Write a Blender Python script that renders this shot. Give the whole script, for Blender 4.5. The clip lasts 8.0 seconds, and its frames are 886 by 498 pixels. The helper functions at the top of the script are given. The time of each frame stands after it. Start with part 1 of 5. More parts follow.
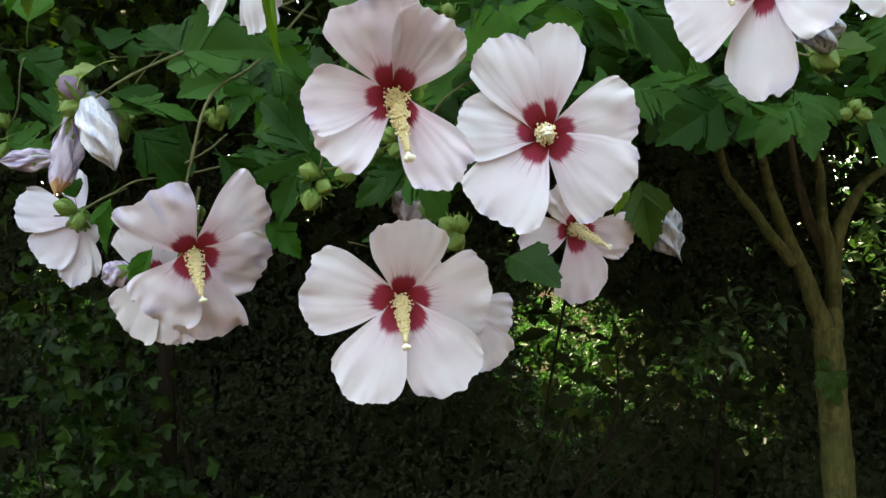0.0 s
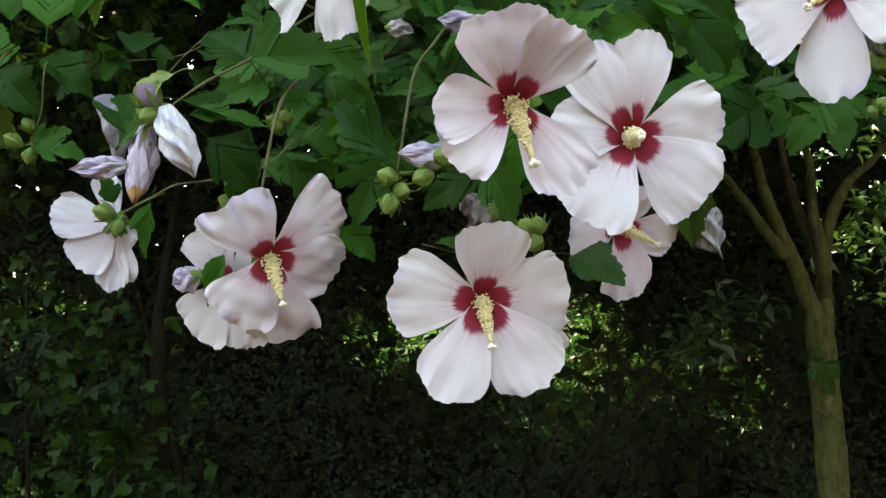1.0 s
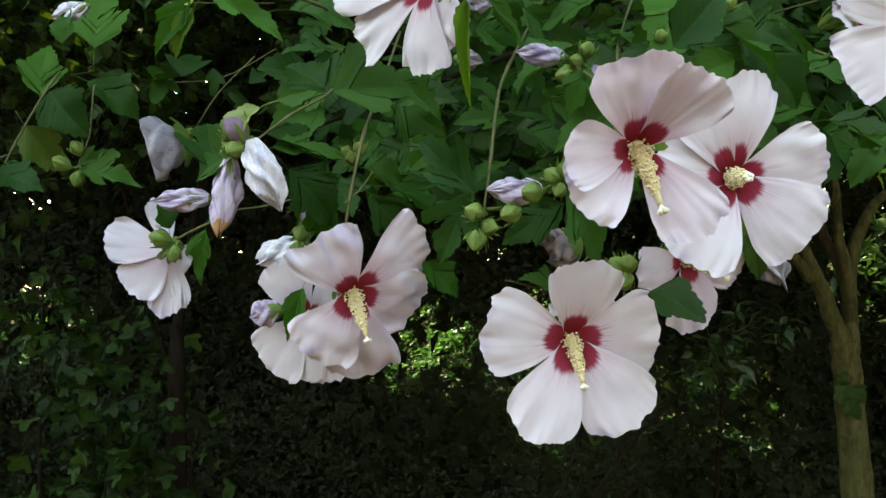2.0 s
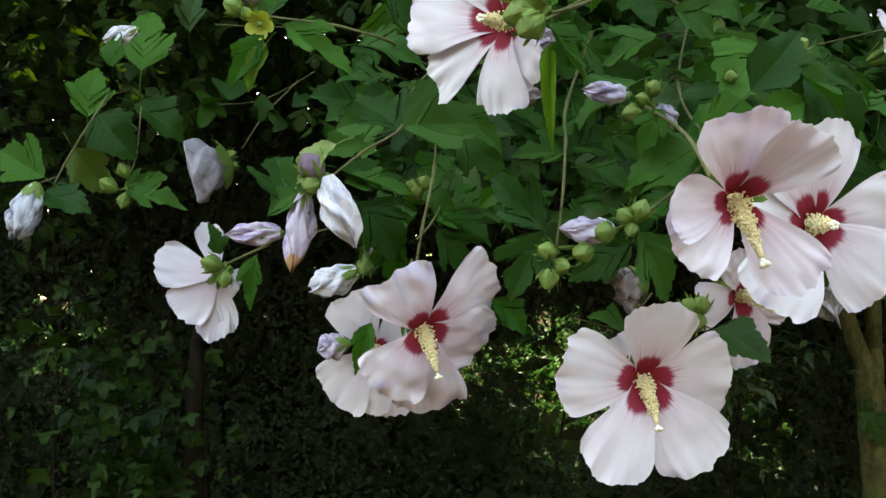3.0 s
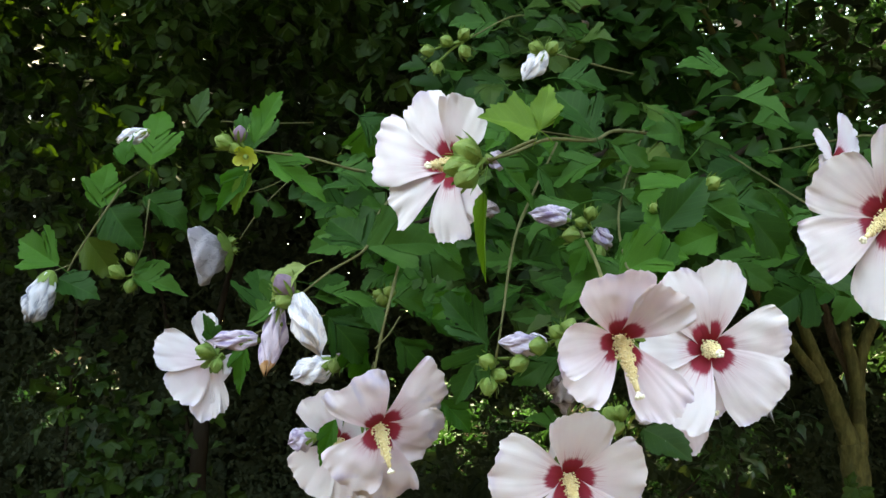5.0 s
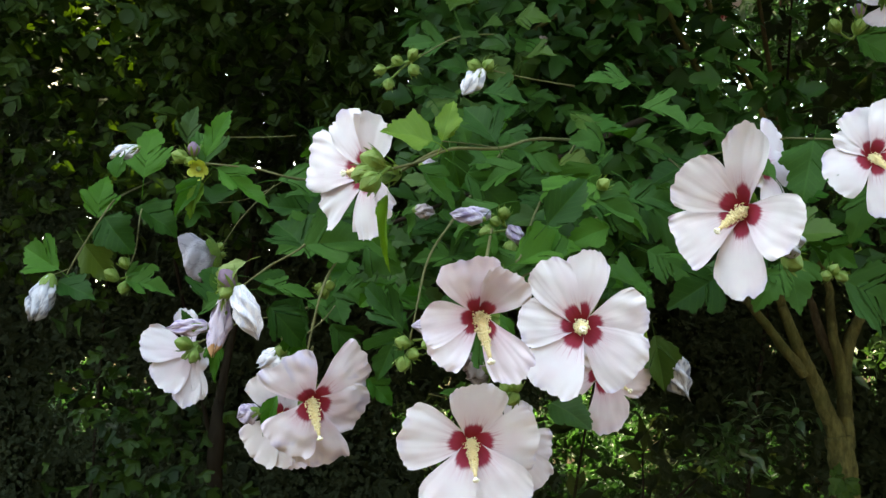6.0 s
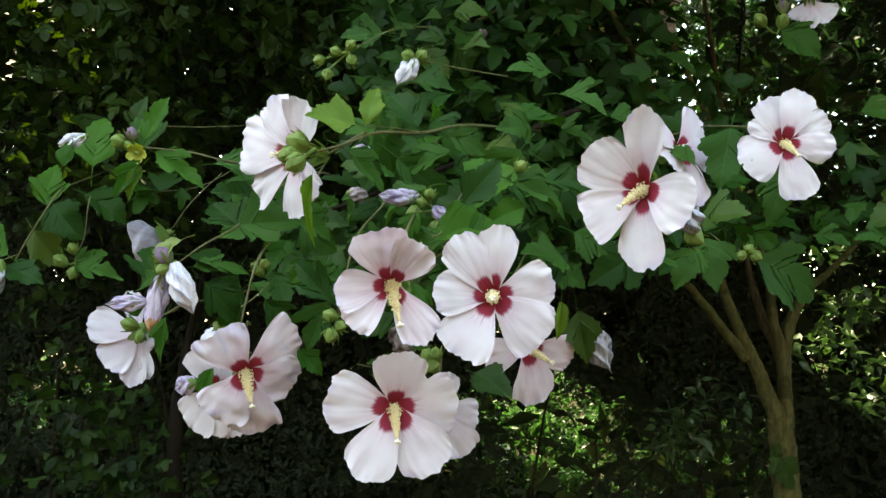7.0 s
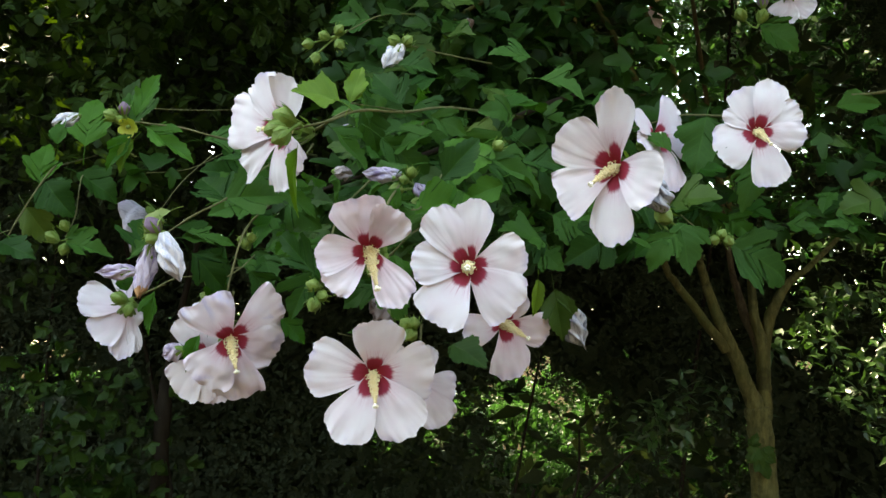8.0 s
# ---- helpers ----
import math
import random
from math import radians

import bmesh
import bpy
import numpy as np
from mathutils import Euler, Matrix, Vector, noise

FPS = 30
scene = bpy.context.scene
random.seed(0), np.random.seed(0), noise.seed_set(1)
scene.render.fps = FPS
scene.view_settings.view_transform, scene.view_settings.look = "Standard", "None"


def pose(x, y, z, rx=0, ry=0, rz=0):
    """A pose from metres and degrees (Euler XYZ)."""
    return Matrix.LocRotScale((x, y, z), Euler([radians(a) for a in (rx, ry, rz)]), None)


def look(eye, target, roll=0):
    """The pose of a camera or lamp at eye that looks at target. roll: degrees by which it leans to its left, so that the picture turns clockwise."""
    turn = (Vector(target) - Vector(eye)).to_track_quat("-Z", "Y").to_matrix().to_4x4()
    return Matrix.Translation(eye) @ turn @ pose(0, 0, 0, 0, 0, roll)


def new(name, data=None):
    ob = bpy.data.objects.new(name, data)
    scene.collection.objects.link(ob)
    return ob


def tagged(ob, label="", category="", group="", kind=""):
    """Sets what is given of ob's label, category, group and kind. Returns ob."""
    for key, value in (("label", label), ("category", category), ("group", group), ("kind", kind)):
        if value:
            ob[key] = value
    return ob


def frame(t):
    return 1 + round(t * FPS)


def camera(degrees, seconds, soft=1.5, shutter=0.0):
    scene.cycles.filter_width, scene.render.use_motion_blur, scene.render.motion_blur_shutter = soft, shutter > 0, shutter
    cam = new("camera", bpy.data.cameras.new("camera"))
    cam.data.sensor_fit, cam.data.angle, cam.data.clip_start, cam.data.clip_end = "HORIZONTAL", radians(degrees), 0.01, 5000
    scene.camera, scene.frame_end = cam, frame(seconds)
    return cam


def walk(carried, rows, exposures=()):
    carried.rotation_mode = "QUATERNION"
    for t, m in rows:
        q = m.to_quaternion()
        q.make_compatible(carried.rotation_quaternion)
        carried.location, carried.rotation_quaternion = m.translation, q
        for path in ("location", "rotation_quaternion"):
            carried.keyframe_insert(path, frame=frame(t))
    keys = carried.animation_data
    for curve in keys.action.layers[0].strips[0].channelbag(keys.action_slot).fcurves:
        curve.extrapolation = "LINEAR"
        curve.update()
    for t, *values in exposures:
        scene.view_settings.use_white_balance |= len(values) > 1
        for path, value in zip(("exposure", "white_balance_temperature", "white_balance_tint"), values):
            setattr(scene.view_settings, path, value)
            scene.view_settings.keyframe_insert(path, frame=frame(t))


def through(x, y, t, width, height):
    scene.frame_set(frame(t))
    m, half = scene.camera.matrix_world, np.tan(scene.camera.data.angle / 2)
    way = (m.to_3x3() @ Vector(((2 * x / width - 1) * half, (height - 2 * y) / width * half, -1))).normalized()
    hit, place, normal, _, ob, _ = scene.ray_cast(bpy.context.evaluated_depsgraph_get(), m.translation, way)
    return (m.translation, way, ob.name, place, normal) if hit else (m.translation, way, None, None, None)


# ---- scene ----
cam = camera(53.1, 8.0)
PATH = [
    (0, (0.018, -0.014, 1.398), (-0.025, 1.985, 1.43), -1.8),
    (0.5, (-0.008, -0.021, 1.4), (-0.019, 1.978, 1.441), -2.3),
    (1, (-0.043, -0.024, 1.403), (-0.015, 1.976, 1.425), -2.7),
    (1.5, (-0.068, -0.021, 1.41), (-0.024, 1.979, 1.428), -3.2),
    (2, (-0.091, -0.018, 1.418), (-0.063, 1.981, 1.471), -2.2),
    (2.2, (-0.102, -0.019, 1.423), (-0.084, 1.98, 1.49), -1.8),
    (3.3, (-0.13, -0.022, 1.44), (-0.111, 1.976, 1.538), -1.2),
    (3.5, (-0.13, -0.027, 1.447), (-0.108, 1.969, 1.57), -1.1),
    (4, (-0.123, -0.047, 1.459), (-0.084, 1.945, 1.63), -1.1),
    (4.2, (-0.118, -0.061, 1.463), (-0.074, 1.928, 1.673), -1.4),
    (5.3, (-0.064, -0.119, 1.466), (-0.113, 1.87, 1.666), -0.4),
    (5.5, (-0.042, -0.138, 1.457), (-0.114, 1.85, 1.667), -0.9),
    (6, (-0.003, -0.182, 1.447), (-0.097, 1.804, 1.668), -1.0),
    (6.5, (0.024, -0.211, 1.432), (-0.046, 1.775, 1.658), -1.1),
    (7, (0.033, -0.221, 1.427), (0.009, 1.767, 1.638), -1.5),
    (7.5, (0.041, -0.236, 1.421), (0.034, 1.753, 1.628), -1.3),
    (8, (0.043, -0.247, 1.405), (0.038, 1.742, 1.61), -0.7),
]
EXPOSURES = [(t, stops, 9400, 4) for t, stops in ((0.0, 3.54), (2.0, 3.48), (4.0, 3.65), (5.5, 3.78), (6.5, 3.72), (8.0, 3.57))]
walk(cam, [(t, look(eye, target, roll)) for t, eye, target, roll in PATH], EXPOSURES)

# ---- daylight ----
SUN_ELEVATION, SUN_AZIMUTH = 52.0, -42.0      # degrees; azimuth from +y towards -x
world = bpy.data.worlds.new("sky")
world.use_nodes = True
wn = world.node_tree.nodes
sky = wn.new("ShaderNodeTexSky")
sky.sky_type, sky.sun_disc = "NISHITA", False
sky.sun_elevation, sky.sun_rotation = radians(SUN_ELEVATION), radians(SUN_AZIMUTH)
sky.air_density, sky.dust_density, sky.ozone_density = 1.0, 2.0, 1.0
wn["Background"].inputs["Strength"].default_value = 0.15
world.node_tree.links.new(sky.outputs["Color"], wn["Background"].inputs["Color"])
scene.world = world
sun_data = bpy.data.lights.new("sun", "SUN")
sun_data.energy, sun_data.angle, sun_data.color = 2.0, radians(0.5), (1.0, 0.95, 0.86)
sun = new("sun", sun_data)
se, sa = radians(SUN_ELEVATION), radians(SUN_AZIMUTH)
sun.matrix_world = look((math.sin(sa) * math.cos(se) * 20, math.cos(sa) * math.cos(se) * 20, math.sin(se) * 20), (0, 0, 0))


# ---- materials ----
def material(name):
    m = bpy.data.materials.new(name)
    m.use_nodes = True
    m.node_tree.nodes.clear()
    return m, m.node_tree.nodes, m.node_tree.links


def node(nt, kind, **values):
    n = nt.new(kind)
    for key, value in values.items():
        n.inputs[key].default_value = value
    return n


def math_node(nodes, links, op, a, b=None, c=None, clamp=False):
    n = nodes.new("ShaderNodeMath")
    n.operation, n.use_clamp = op, clamp
    for i, v in enumerate((a, b, c)):
        if v is None:
            continue
        if isinstance(v, (int, float)):
            n.inputs[i].default_value = v
        else:
            links.new(v, n.inputs[i])
    return n.outputs[0]


def mix_colour(nodes, links, fac, a, b, blend="MIX"):
    n = nodes.new("ShaderNodeMix")
    n.data_type, n.blend_type = "RGBA", blend
    for socket, v in ((n.inputs[0], fac), (n.inputs[6], a), (n.inputs[7], b)):
        if isinstance(v, (int, float)):
            socket.default_value = v
        elif isinstance(v, tuple):
            socket.default_value = (*v, 1.0)
        else:
            links.new(v, socket)
    return n.outputs[2]


def ramp(nodes, links, value, low, high):
    n = nodes.new("ShaderNodeMapRange")
    n.interpolation_type = "SMOOTHSTEP"
    links.new(value, n.inputs[0])
    n.inputs[1].default_value, n.inputs[2].default_value = low, high
    return n.outputs[0]


def finish(nodes, links, colour, rough, through, through_tint=(1, 1, 1), bump=None, strength=0.3, distance=0.0005, spec=0.5, sheen=0.0):
    """A surface that reflects and, by the share `through`, lets light pass."""
    p = nodes.new("ShaderNodeBsdfPrincipled")
    p.inputs["Roughness"].default_value = rough
    p.inputs["Specular IOR Level"].default_value = spec
    p.inputs["Sheen Weight"].default_value = sheen
    links.new(colour, p.inputs["Base Color"])
    if bump is not None:
        b = nodes.new("ShaderNodeBump")
        b.inputs["Strength"].default_value, b.inputs["Distance"].default_value = strength, distance
        links.new(bump, b.inputs["Height"])
        links.new(b.outputs[0], p.inputs["Normal"])
    out = nodes.new("ShaderNodeOutputMaterial")
    if through <= 0:
        links.new(p.outputs[0], out.inputs[0])
        return
    tr = nodes.new("ShaderNodeBsdfTranslucent")
    links.new(mix_colour(nodes, links, 1.0, colour, through_tint, "MULTIPLY"), tr.inputs[0])
    mix = nodes.new("ShaderNodeMixShader")
    mix.inputs[0].default_value = through
    links.new(p.outputs[0], mix.inputs[1])
    links.new(tr.outputs[0], mix.inputs[2])
    links.new(mix.outputs[0], out.inputs[0])


def uv_axes(nodes, links):
    uv = nodes.new("ShaderNodeUVMap")
    sep = nodes.new("ShaderNodeSeparateXYZ")
    links.new(uv.outputs[0], sep.inputs[0])
    return uv.outputs[0], sep.outputs[0], sep.outputs[1]


def petal_material(name, white, blush, eye=True, bruise=0.0):
    m, nodes, links = material(name)
    uv, u, v = uv_axes(nodes, links)
    info = nodes.new("ShaderNodeObjectInfo")
    # rays that run along the petal: fine across v, long along u
    comb = nodes.new("ShaderNodeCombineXYZ")
    links.new(math_node(nodes, links, "MULTIPLY", v, 19.0), comb.inputs[0])
    links.new(math_node(nodes, links, "MULTIPLY", u, 1.3), comb.inputs[1])
    links.new(math_node(nodes, links, "MULTIPLY", info.outputs["Random"], 31.0), comb.inputs[2])
    rays = node(nodes, "ShaderNodeTexNoise", Scale=1.0, Detail=3.0, Roughness=0.6)
    links.new(comb.outputs[0], rays.inputs["Vector"])
    cloud = node(nodes, "ShaderNodeTexNoise", Scale=55.0, Detail=4.0)
    geo = nodes.new("ShaderNodeTexCoord")
    links.new(geo.outputs["Object"], cloud.inputs["Vector"])
    colour = mix_colour(nodes, links, ramp(nodes, links, cloud.outputs["Fac"], 0.35, 0.75), white, tuple(0.5 * a + 0.5 * b for a, b in zip(white, blush)))
    # faint veins
    vein = ramp(nodes, links, rays.outputs["Fac"], 0.52, 0.72)
    colour = mix_colour(nodes, links, math_node(nodes, links, "MULTIPLY", vein, 0.11), colour, blush)
    # bruised lilac rim
    rim = math_node(nodes, links, "MULTIPLY", ramp(nodes, links, u, 0.84, 1.02), ramp(nodes, links, cloud.outputs["Fac"], 0.50, 0.62))
    colour = mix_colour(nodes, links, math_node(nodes, links, "MULTIPLY", rim, 0.45), colour, (0.52, 0.50, 0.68))
    if bruise:                               # ageing petals go lilac in patches
        old = node(nodes, "ShaderNodeTexNoise", Scale=38.0, Detail=4.0, Distortion=0.8)
        links.new(geo.outputs["Object"], old.inputs["Vector"])
        spot = math_node(nodes, links, "MULTIPLY", ramp(nodes, links, old.outputs["Fac"], 0.50, 0.66), ramp(nodes, links, u, 0.35, 0.85))
        colour = mix_colour(nodes, links, math_node(nodes, links, "MULTIPLY", spot, bruise), colour, (0.50, 0.48, 0.66))
    # pink halo, then the dark eye with its frayed edge
    halo = math_node(nodes, links, "SUBTRACT", 1.0, ramp(nodes, links, u, 0.22, 0.62))
    colour = mix_colour(nodes, links, math_node(nodes, links, "MULTIPLY", halo, 0.75), colour, blush)
    if eye:
        reach = math_node(nodes, links, "MULTIPLY_ADD", rays.outputs["Fac"], 0.13, 0.225)
        side = math_node(nodes, links, "POWER", math_node(nodes, links, "ABSOLUTE", v), 2.8)
        reach = math_node(nodes, links, "SUBTRACT", reach, math_node(nodes, links, "MULTIPLY", side, 0.22))
        d = math_node(nodes, links, "SUBTRACT", reach, u)
        red = mix_colour(nodes, links, ramp(nodes, links, u, 0.05, 0.33), (0.27, 0.022, 0.032), (0.36, 0.045, 0.085))
        # hair-thin rays that run out of the eye
        comb2 = nodes.new("ShaderNodeCombineXYZ")
        links.new(math_node(nodes, links, "MULTIPLY", v, 30.0), comb2.inputs[0])
        links.new(math_node(nodes, links, "MULTIPLY", info.outputs["Random"], 57.0), comb2.inputs[1])
        hair = node(nodes, "ShaderNodeTexNoise", Scale=1.0, Detail=1.0)
        links.new(comb2.outputs[0], hair.inputs["Vector"])
        far = math_node(nodes, links, "SUBTRACT", 1.0, ramp(nodes, links, u, 0.26, 0.50))
        thin = math_node(nodes, links, "MULTIPLY", ramp(nodes, links, hair.outputs["Fac"], 0.55, 0.66), far)
        thin = math_node(nodes, links, "MULTIPLY", thin, math_node(nodes, links, "SUBTRACT", 0.55, math_node(nodes, links, "MULTIPLY", side, 0.5), None, True))
        colour = mix_colour(nodes, links, thin, colour, (0.46, 0.06, 0.14))
        colour = mix_colour(nodes, links, ramp(nodes, links, d, -0.030, 0.045), colour, red)
    wave = nodes.new("ShaderNodeMath")
    wave.operation = "ADD"
    links.new(rays.outputs["Fac"], wave.inputs[0])
    links.new(cloud.outputs["Fac"], wave.inputs[1])
    finish(nodes, links, colour, 0.7, 0.28, (1.0, 0.97, 0.98), wave.outputs[0], 0.12, 0.0006, 0.12, 0.0)
    return m


def leaf_material(name, dark, light, through=0.35, tint=(0.9, 1.0, 0.35), rough=0.55, spec=0.2):
    """Green leaf with a pale midrib, side veins, blotches and a random tone of its own."""
    m, nodes, links = material(name)
    uv, u, v = uv_axes(nodes, links)
    info = nodes.new("ShaderNodeObjectInfo")
    geo = nodes.new("ShaderNodeTexCoord")
    blot = node(nodes, "ShaderNodeTexNoise", Scale=70.0, Detail=4.0)
    links.new(geo.outputs["Object"], blot.inputs["Vector"])
    av = math_node(nodes, links, "ABSOLUTE", v)
    mid = math_node(nodes, links, "SUBTRACT", 1.0, ramp(nodes, links, av, 0.012, 0.055))
    slant = math_node(nodes, links, "MULTIPLY_ADD", av, -0.45, u)
    teeth = math_node(nodes, links, "PINGPONG", math_node(nodes, links, "MULTIPLY", slant, 7.0), 0.5)
    side = math_node(nodes, links, "SUBTRACT", 1.0, ramp(nodes, links, teeth, 0.03, 0.13))
    veins = math_node(nodes, links, "MAXIMUM", mid, math_node(nodes, links, "MULTIPLY", side, 0.5))
    tone = math_node(nodes, links, "MULTIPLY_ADD", blot.outputs["Fac"], 0.7, math_node(nodes, links, "MULTIPLY_ADD", info.outputs["Random"], 1.0, -0.45), True)
    colour = mix_colour(nodes, links, tone, dark, light)
    colour = mix_colour(nodes, links, math_node(nodes, links, "MULTIPLY", veins, 0.13), colour, tuple(min(1, 1.6 * c + 0.02) for c in light))
    spots = node(nodes, "ShaderNodeTexNoise", Scale=240.0, Detail=2.0)
    links.new(geo.outputs["Object"], spots.inputs["Vector"])
    colour = mix_colour(nodes, links, math_node(nodes, links, "MULTIPLY", ramp(nodes, links, spots.outputs["Fac"], 0.70, 0.78), 0.5), colour, (0.16, 0.13, 0.05))
    relief = math_node(nodes, links, "MULTIPLY_ADD", veins, -0.8, blot.outputs["Fac"])
    finish(nodes, links, colour, rough, through, tint, relief, 0.12, 0.0008, spec)
    return m


def foliage_material(name, dark, light, through=0.3, tint=(0.9, 1.0, 0.4), rough=0.5, spec=0.4):
    """For leaves by the thousand: every one takes a tone of its own."""
    m, nodes, links = material(name)
    geo = nodes.new("ShaderNodeNewGeometry")
    pos = nodes.new("ShaderNodeTexCoord")
    big = node(nodes, "ShaderNodeTexNoise", Scale=2.3, Detail=3.0)
    links.new(pos.outputs["Object"], big.inputs["Vector"])
    fine = node(nodes, "ShaderNodeTexNoise", Scale=90.0, Detail=2.0)
    links.new(pos.outputs["Object"], fine.inputs["Vector"])
    t = math_node(nodes, links, "MULTIPLY_ADD", geo.outputs["Random Per Island"], 0.6, math_node(nodes, links, "MULTIPLY_ADD", big.outputs["Fac"], 1.0, -0.4), True)
    colour = mix_colour(nodes, links, t, dark, light)
    colour = mix_colour(nodes, links, math_node(nodes, links, "MULTIPLY", fine.outputs["Fac"], 0.4), colour, tuple(c * 0.5 for c in dark))
    finish(nodes, links, colour, rough, through, tint, fine.outputs["Fac"], 0.3, 0.002, spec)
    return m


def plain_material(name, a, b, scale, rough=0.6, through=0.0, tint=(1, 1, 1), stretch=(1, 1, 1), relief=0.0006, spec=0.25):
    """Two tones in a grain of the given scale, stretched along an axis, with a coarser stain over it."""
    m, nodes, links = material(name)
    pos = nodes.new("ShaderNodeTexCoord")
    mp = nodes.new("ShaderNodeMapping")
    mp.inputs["Scale"].default_value = stretch
    links.new(pos.outputs["Object"], mp.inputs[0])
    grain = node(nodes, "ShaderNodeTexNoise", Scale=scale, Detail=5.0, Roughness=0.62)
    stain = node(nodes, "ShaderNodeTexNoise", Scale=scale * 0.17, Detail=3.0)
    links.new(mp.outputs[0], grain.inputs["Vector"])
    links.new(pos.outputs["Object"], stain.inputs["Vector"])
    t = math_node(nodes, links, "MULTIPLY_ADD", stain.outputs["Fac"], 0.8, math_node(nodes, links, "MULTIPLY_ADD", grain.outputs["Fac"], 1.2, -0.5), True)
    colour = mix_colour(nodes, links, t, a, b)
    finish(nodes, links, colour, rough, through, tint, grain.outputs["Fac"], 0.6, relief, spec)
    return m


M_petal = [petal_material("petal_white", (0.81, 0.79, 0.795), (0.78, 0.67, 0.72)),
           petal_material("petal_blush", (0.815, 0.77, 0.795), (0.775, 0.61, 0.69)),
           petal_material("petal_ageing", (0.815, 0.77, 0.80), (0.77, 0.62, 0.71), bruise=0.65)]
M_petal_back = petal_material("petal_back", (0.745, 0.72, 0.735), (0.71, 0.60, 0.66), eye=False)
def rolled_material(name, shade, pale, through=0.2):
    """Wilted petals: pale ridges with bluish folds that run along the roll."""
    m, nodes, links = material(name)
    uv, u, v = uv_axes(nodes, links)
    info = nodes.new("ShaderNodeObjectInfo")
    comb = nodes.new("ShaderNodeCombineXYZ")
    links.new(math_node(nodes, links, "MULTIPLY", v, 8.0), comb.inputs[0])
    links.new(math_node(nodes, links, "MULTIPLY", u, 2.2), comb.inputs[1])
    links.new(math_node(nodes, links, "MULTIPLY", info.outputs["Random"], 40.0), comb.inputs[2])
    streak = node(nodes, "ShaderNodeTexNoise", Scale=1.0, Detail=4.0, Roughness=0.62, Distortion=0.5)
    links.new(comb.outputs[0], streak.inputs["Vector"])
    pos = nodes.new("ShaderNodeTexCoord")
    patch = node(nodes, "ShaderNodeTexNoise", Scale=85.0, Detail=3.0)
    links.new(pos.outputs["Object"], patch.inputs["Vector"])
    f = math_node(nodes, links, "MULTIPLY_ADD", patch.outputs["Fac"], 0.45, math_node(nodes, links, "MULTIPLY", streak.outputs["Fac"], 0.75))
    colour = mix_colour(nodes, links, ramp(nodes, links, f, 0.44, 0.64), shade, pale)
    line = math_node(nodes, links, "SUBTRACT", 1.0, ramp(nodes, links, math_node(nodes, links, "ABSOLUTE", math_node(nodes, links, "SUBTRACT", streak.outputs["Fac"], 0.46)), 0.006, 0.03))
    colour = mix_colour(nodes, links, math_node(nodes, links, "MULTIPLY", line, 0.35), colour, tuple(0.55 * c for c in shade))
    finish(nodes, links, colour, 0.6, through, bump=f, strength=0.8, distance=0.002, spec=0.25)
    return m


M_lilac = [rolled_material("rolled_white", (0.52, 0.55, 0.66), (0.82, 0.81, 0.83)),
           rolled_material("rolled_lilac", (0.28, 0.22, 0.38), (0.62, 0.56, 0.66)),
           rolled_material("withered", (0.12, 0.08, 0.08), (0.42, 0.35, 0.34), 0.1),
           rolled_material("rolled_grey", (0.16, 0.18, 0.23), (0.54, 0.56, 0.60)),
           rolled_material("faded_petals", (0.36, 0.33, 0.37), (0.55, 0.51, 0.55))]
M_plum = plain_material("plum_bud", (0.10, 0.05, 0.10), (0.26, 0.20, 0.24), 200, 0.55, 0.1)
M_rust = plain_material("dried_tip", (0.42, 0.18, 0.07), (0.62, 0.42, 0.22), 200, 0.7, 0.1)
M_cream = plain_material("cream_column", (0.72, 0.56, 0.24), (0.84, 0.74, 0.44), 300, 0.6, 0.15)
M_pollen = plain_material("pollen", (0.78, 0.64, 0.30), (0.88, 0.80, 0.52), 500, 0.8)
M_stigma = plain_material("stigma", (0.84, 0.80, 0.58), (0.90, 0.88, 0.70), 500, 0.7)
M_calyx = plain_material("calyx_green", (0.075, 0.155, 0.028), (0.20, 0.30, 0.07), 220, 0.5, 0.2, (0.9, 1, 0.4))
M_bud = plain_material("bud_green", (0.085, 0.165, 0.028), (0.235, 0.325, 0.085), 260, 0.5, 0.15, (0.9, 1, 0.4))
M_open_calyx = plain_material("yellow_green_calyx", (0.32, 0.40, 0.05), (0.52, 0.56, 0.12), 240, 0.5, 0.3, (0.9, 1, 0.4))
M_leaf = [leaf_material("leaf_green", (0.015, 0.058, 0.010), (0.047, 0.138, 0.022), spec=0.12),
          leaf_material("leaf_fresh", (0.022, 0.100, 0.010), (0.056, 0.175, 0.019), 0.42, spec=0.15),
          leaf_material("leaf_yellow_green", (0.090, 0.190, 0.022), (0.170, 0.300, 0.040), 0.5),
          leaf_material("leaf_pale", (0.20, 0.30, 0.08), (0.34, 0.42, 0.17), 0.45),
          leaf_material("leaf_dull", (0.020, 0.058, 0.009), (0.048, 0.100, 0.015), 0.3),
          leaf_material("leaf_olive", (0.060, 0.110, 0.016), (0.100, 0.150, 0.026), 0.35)]
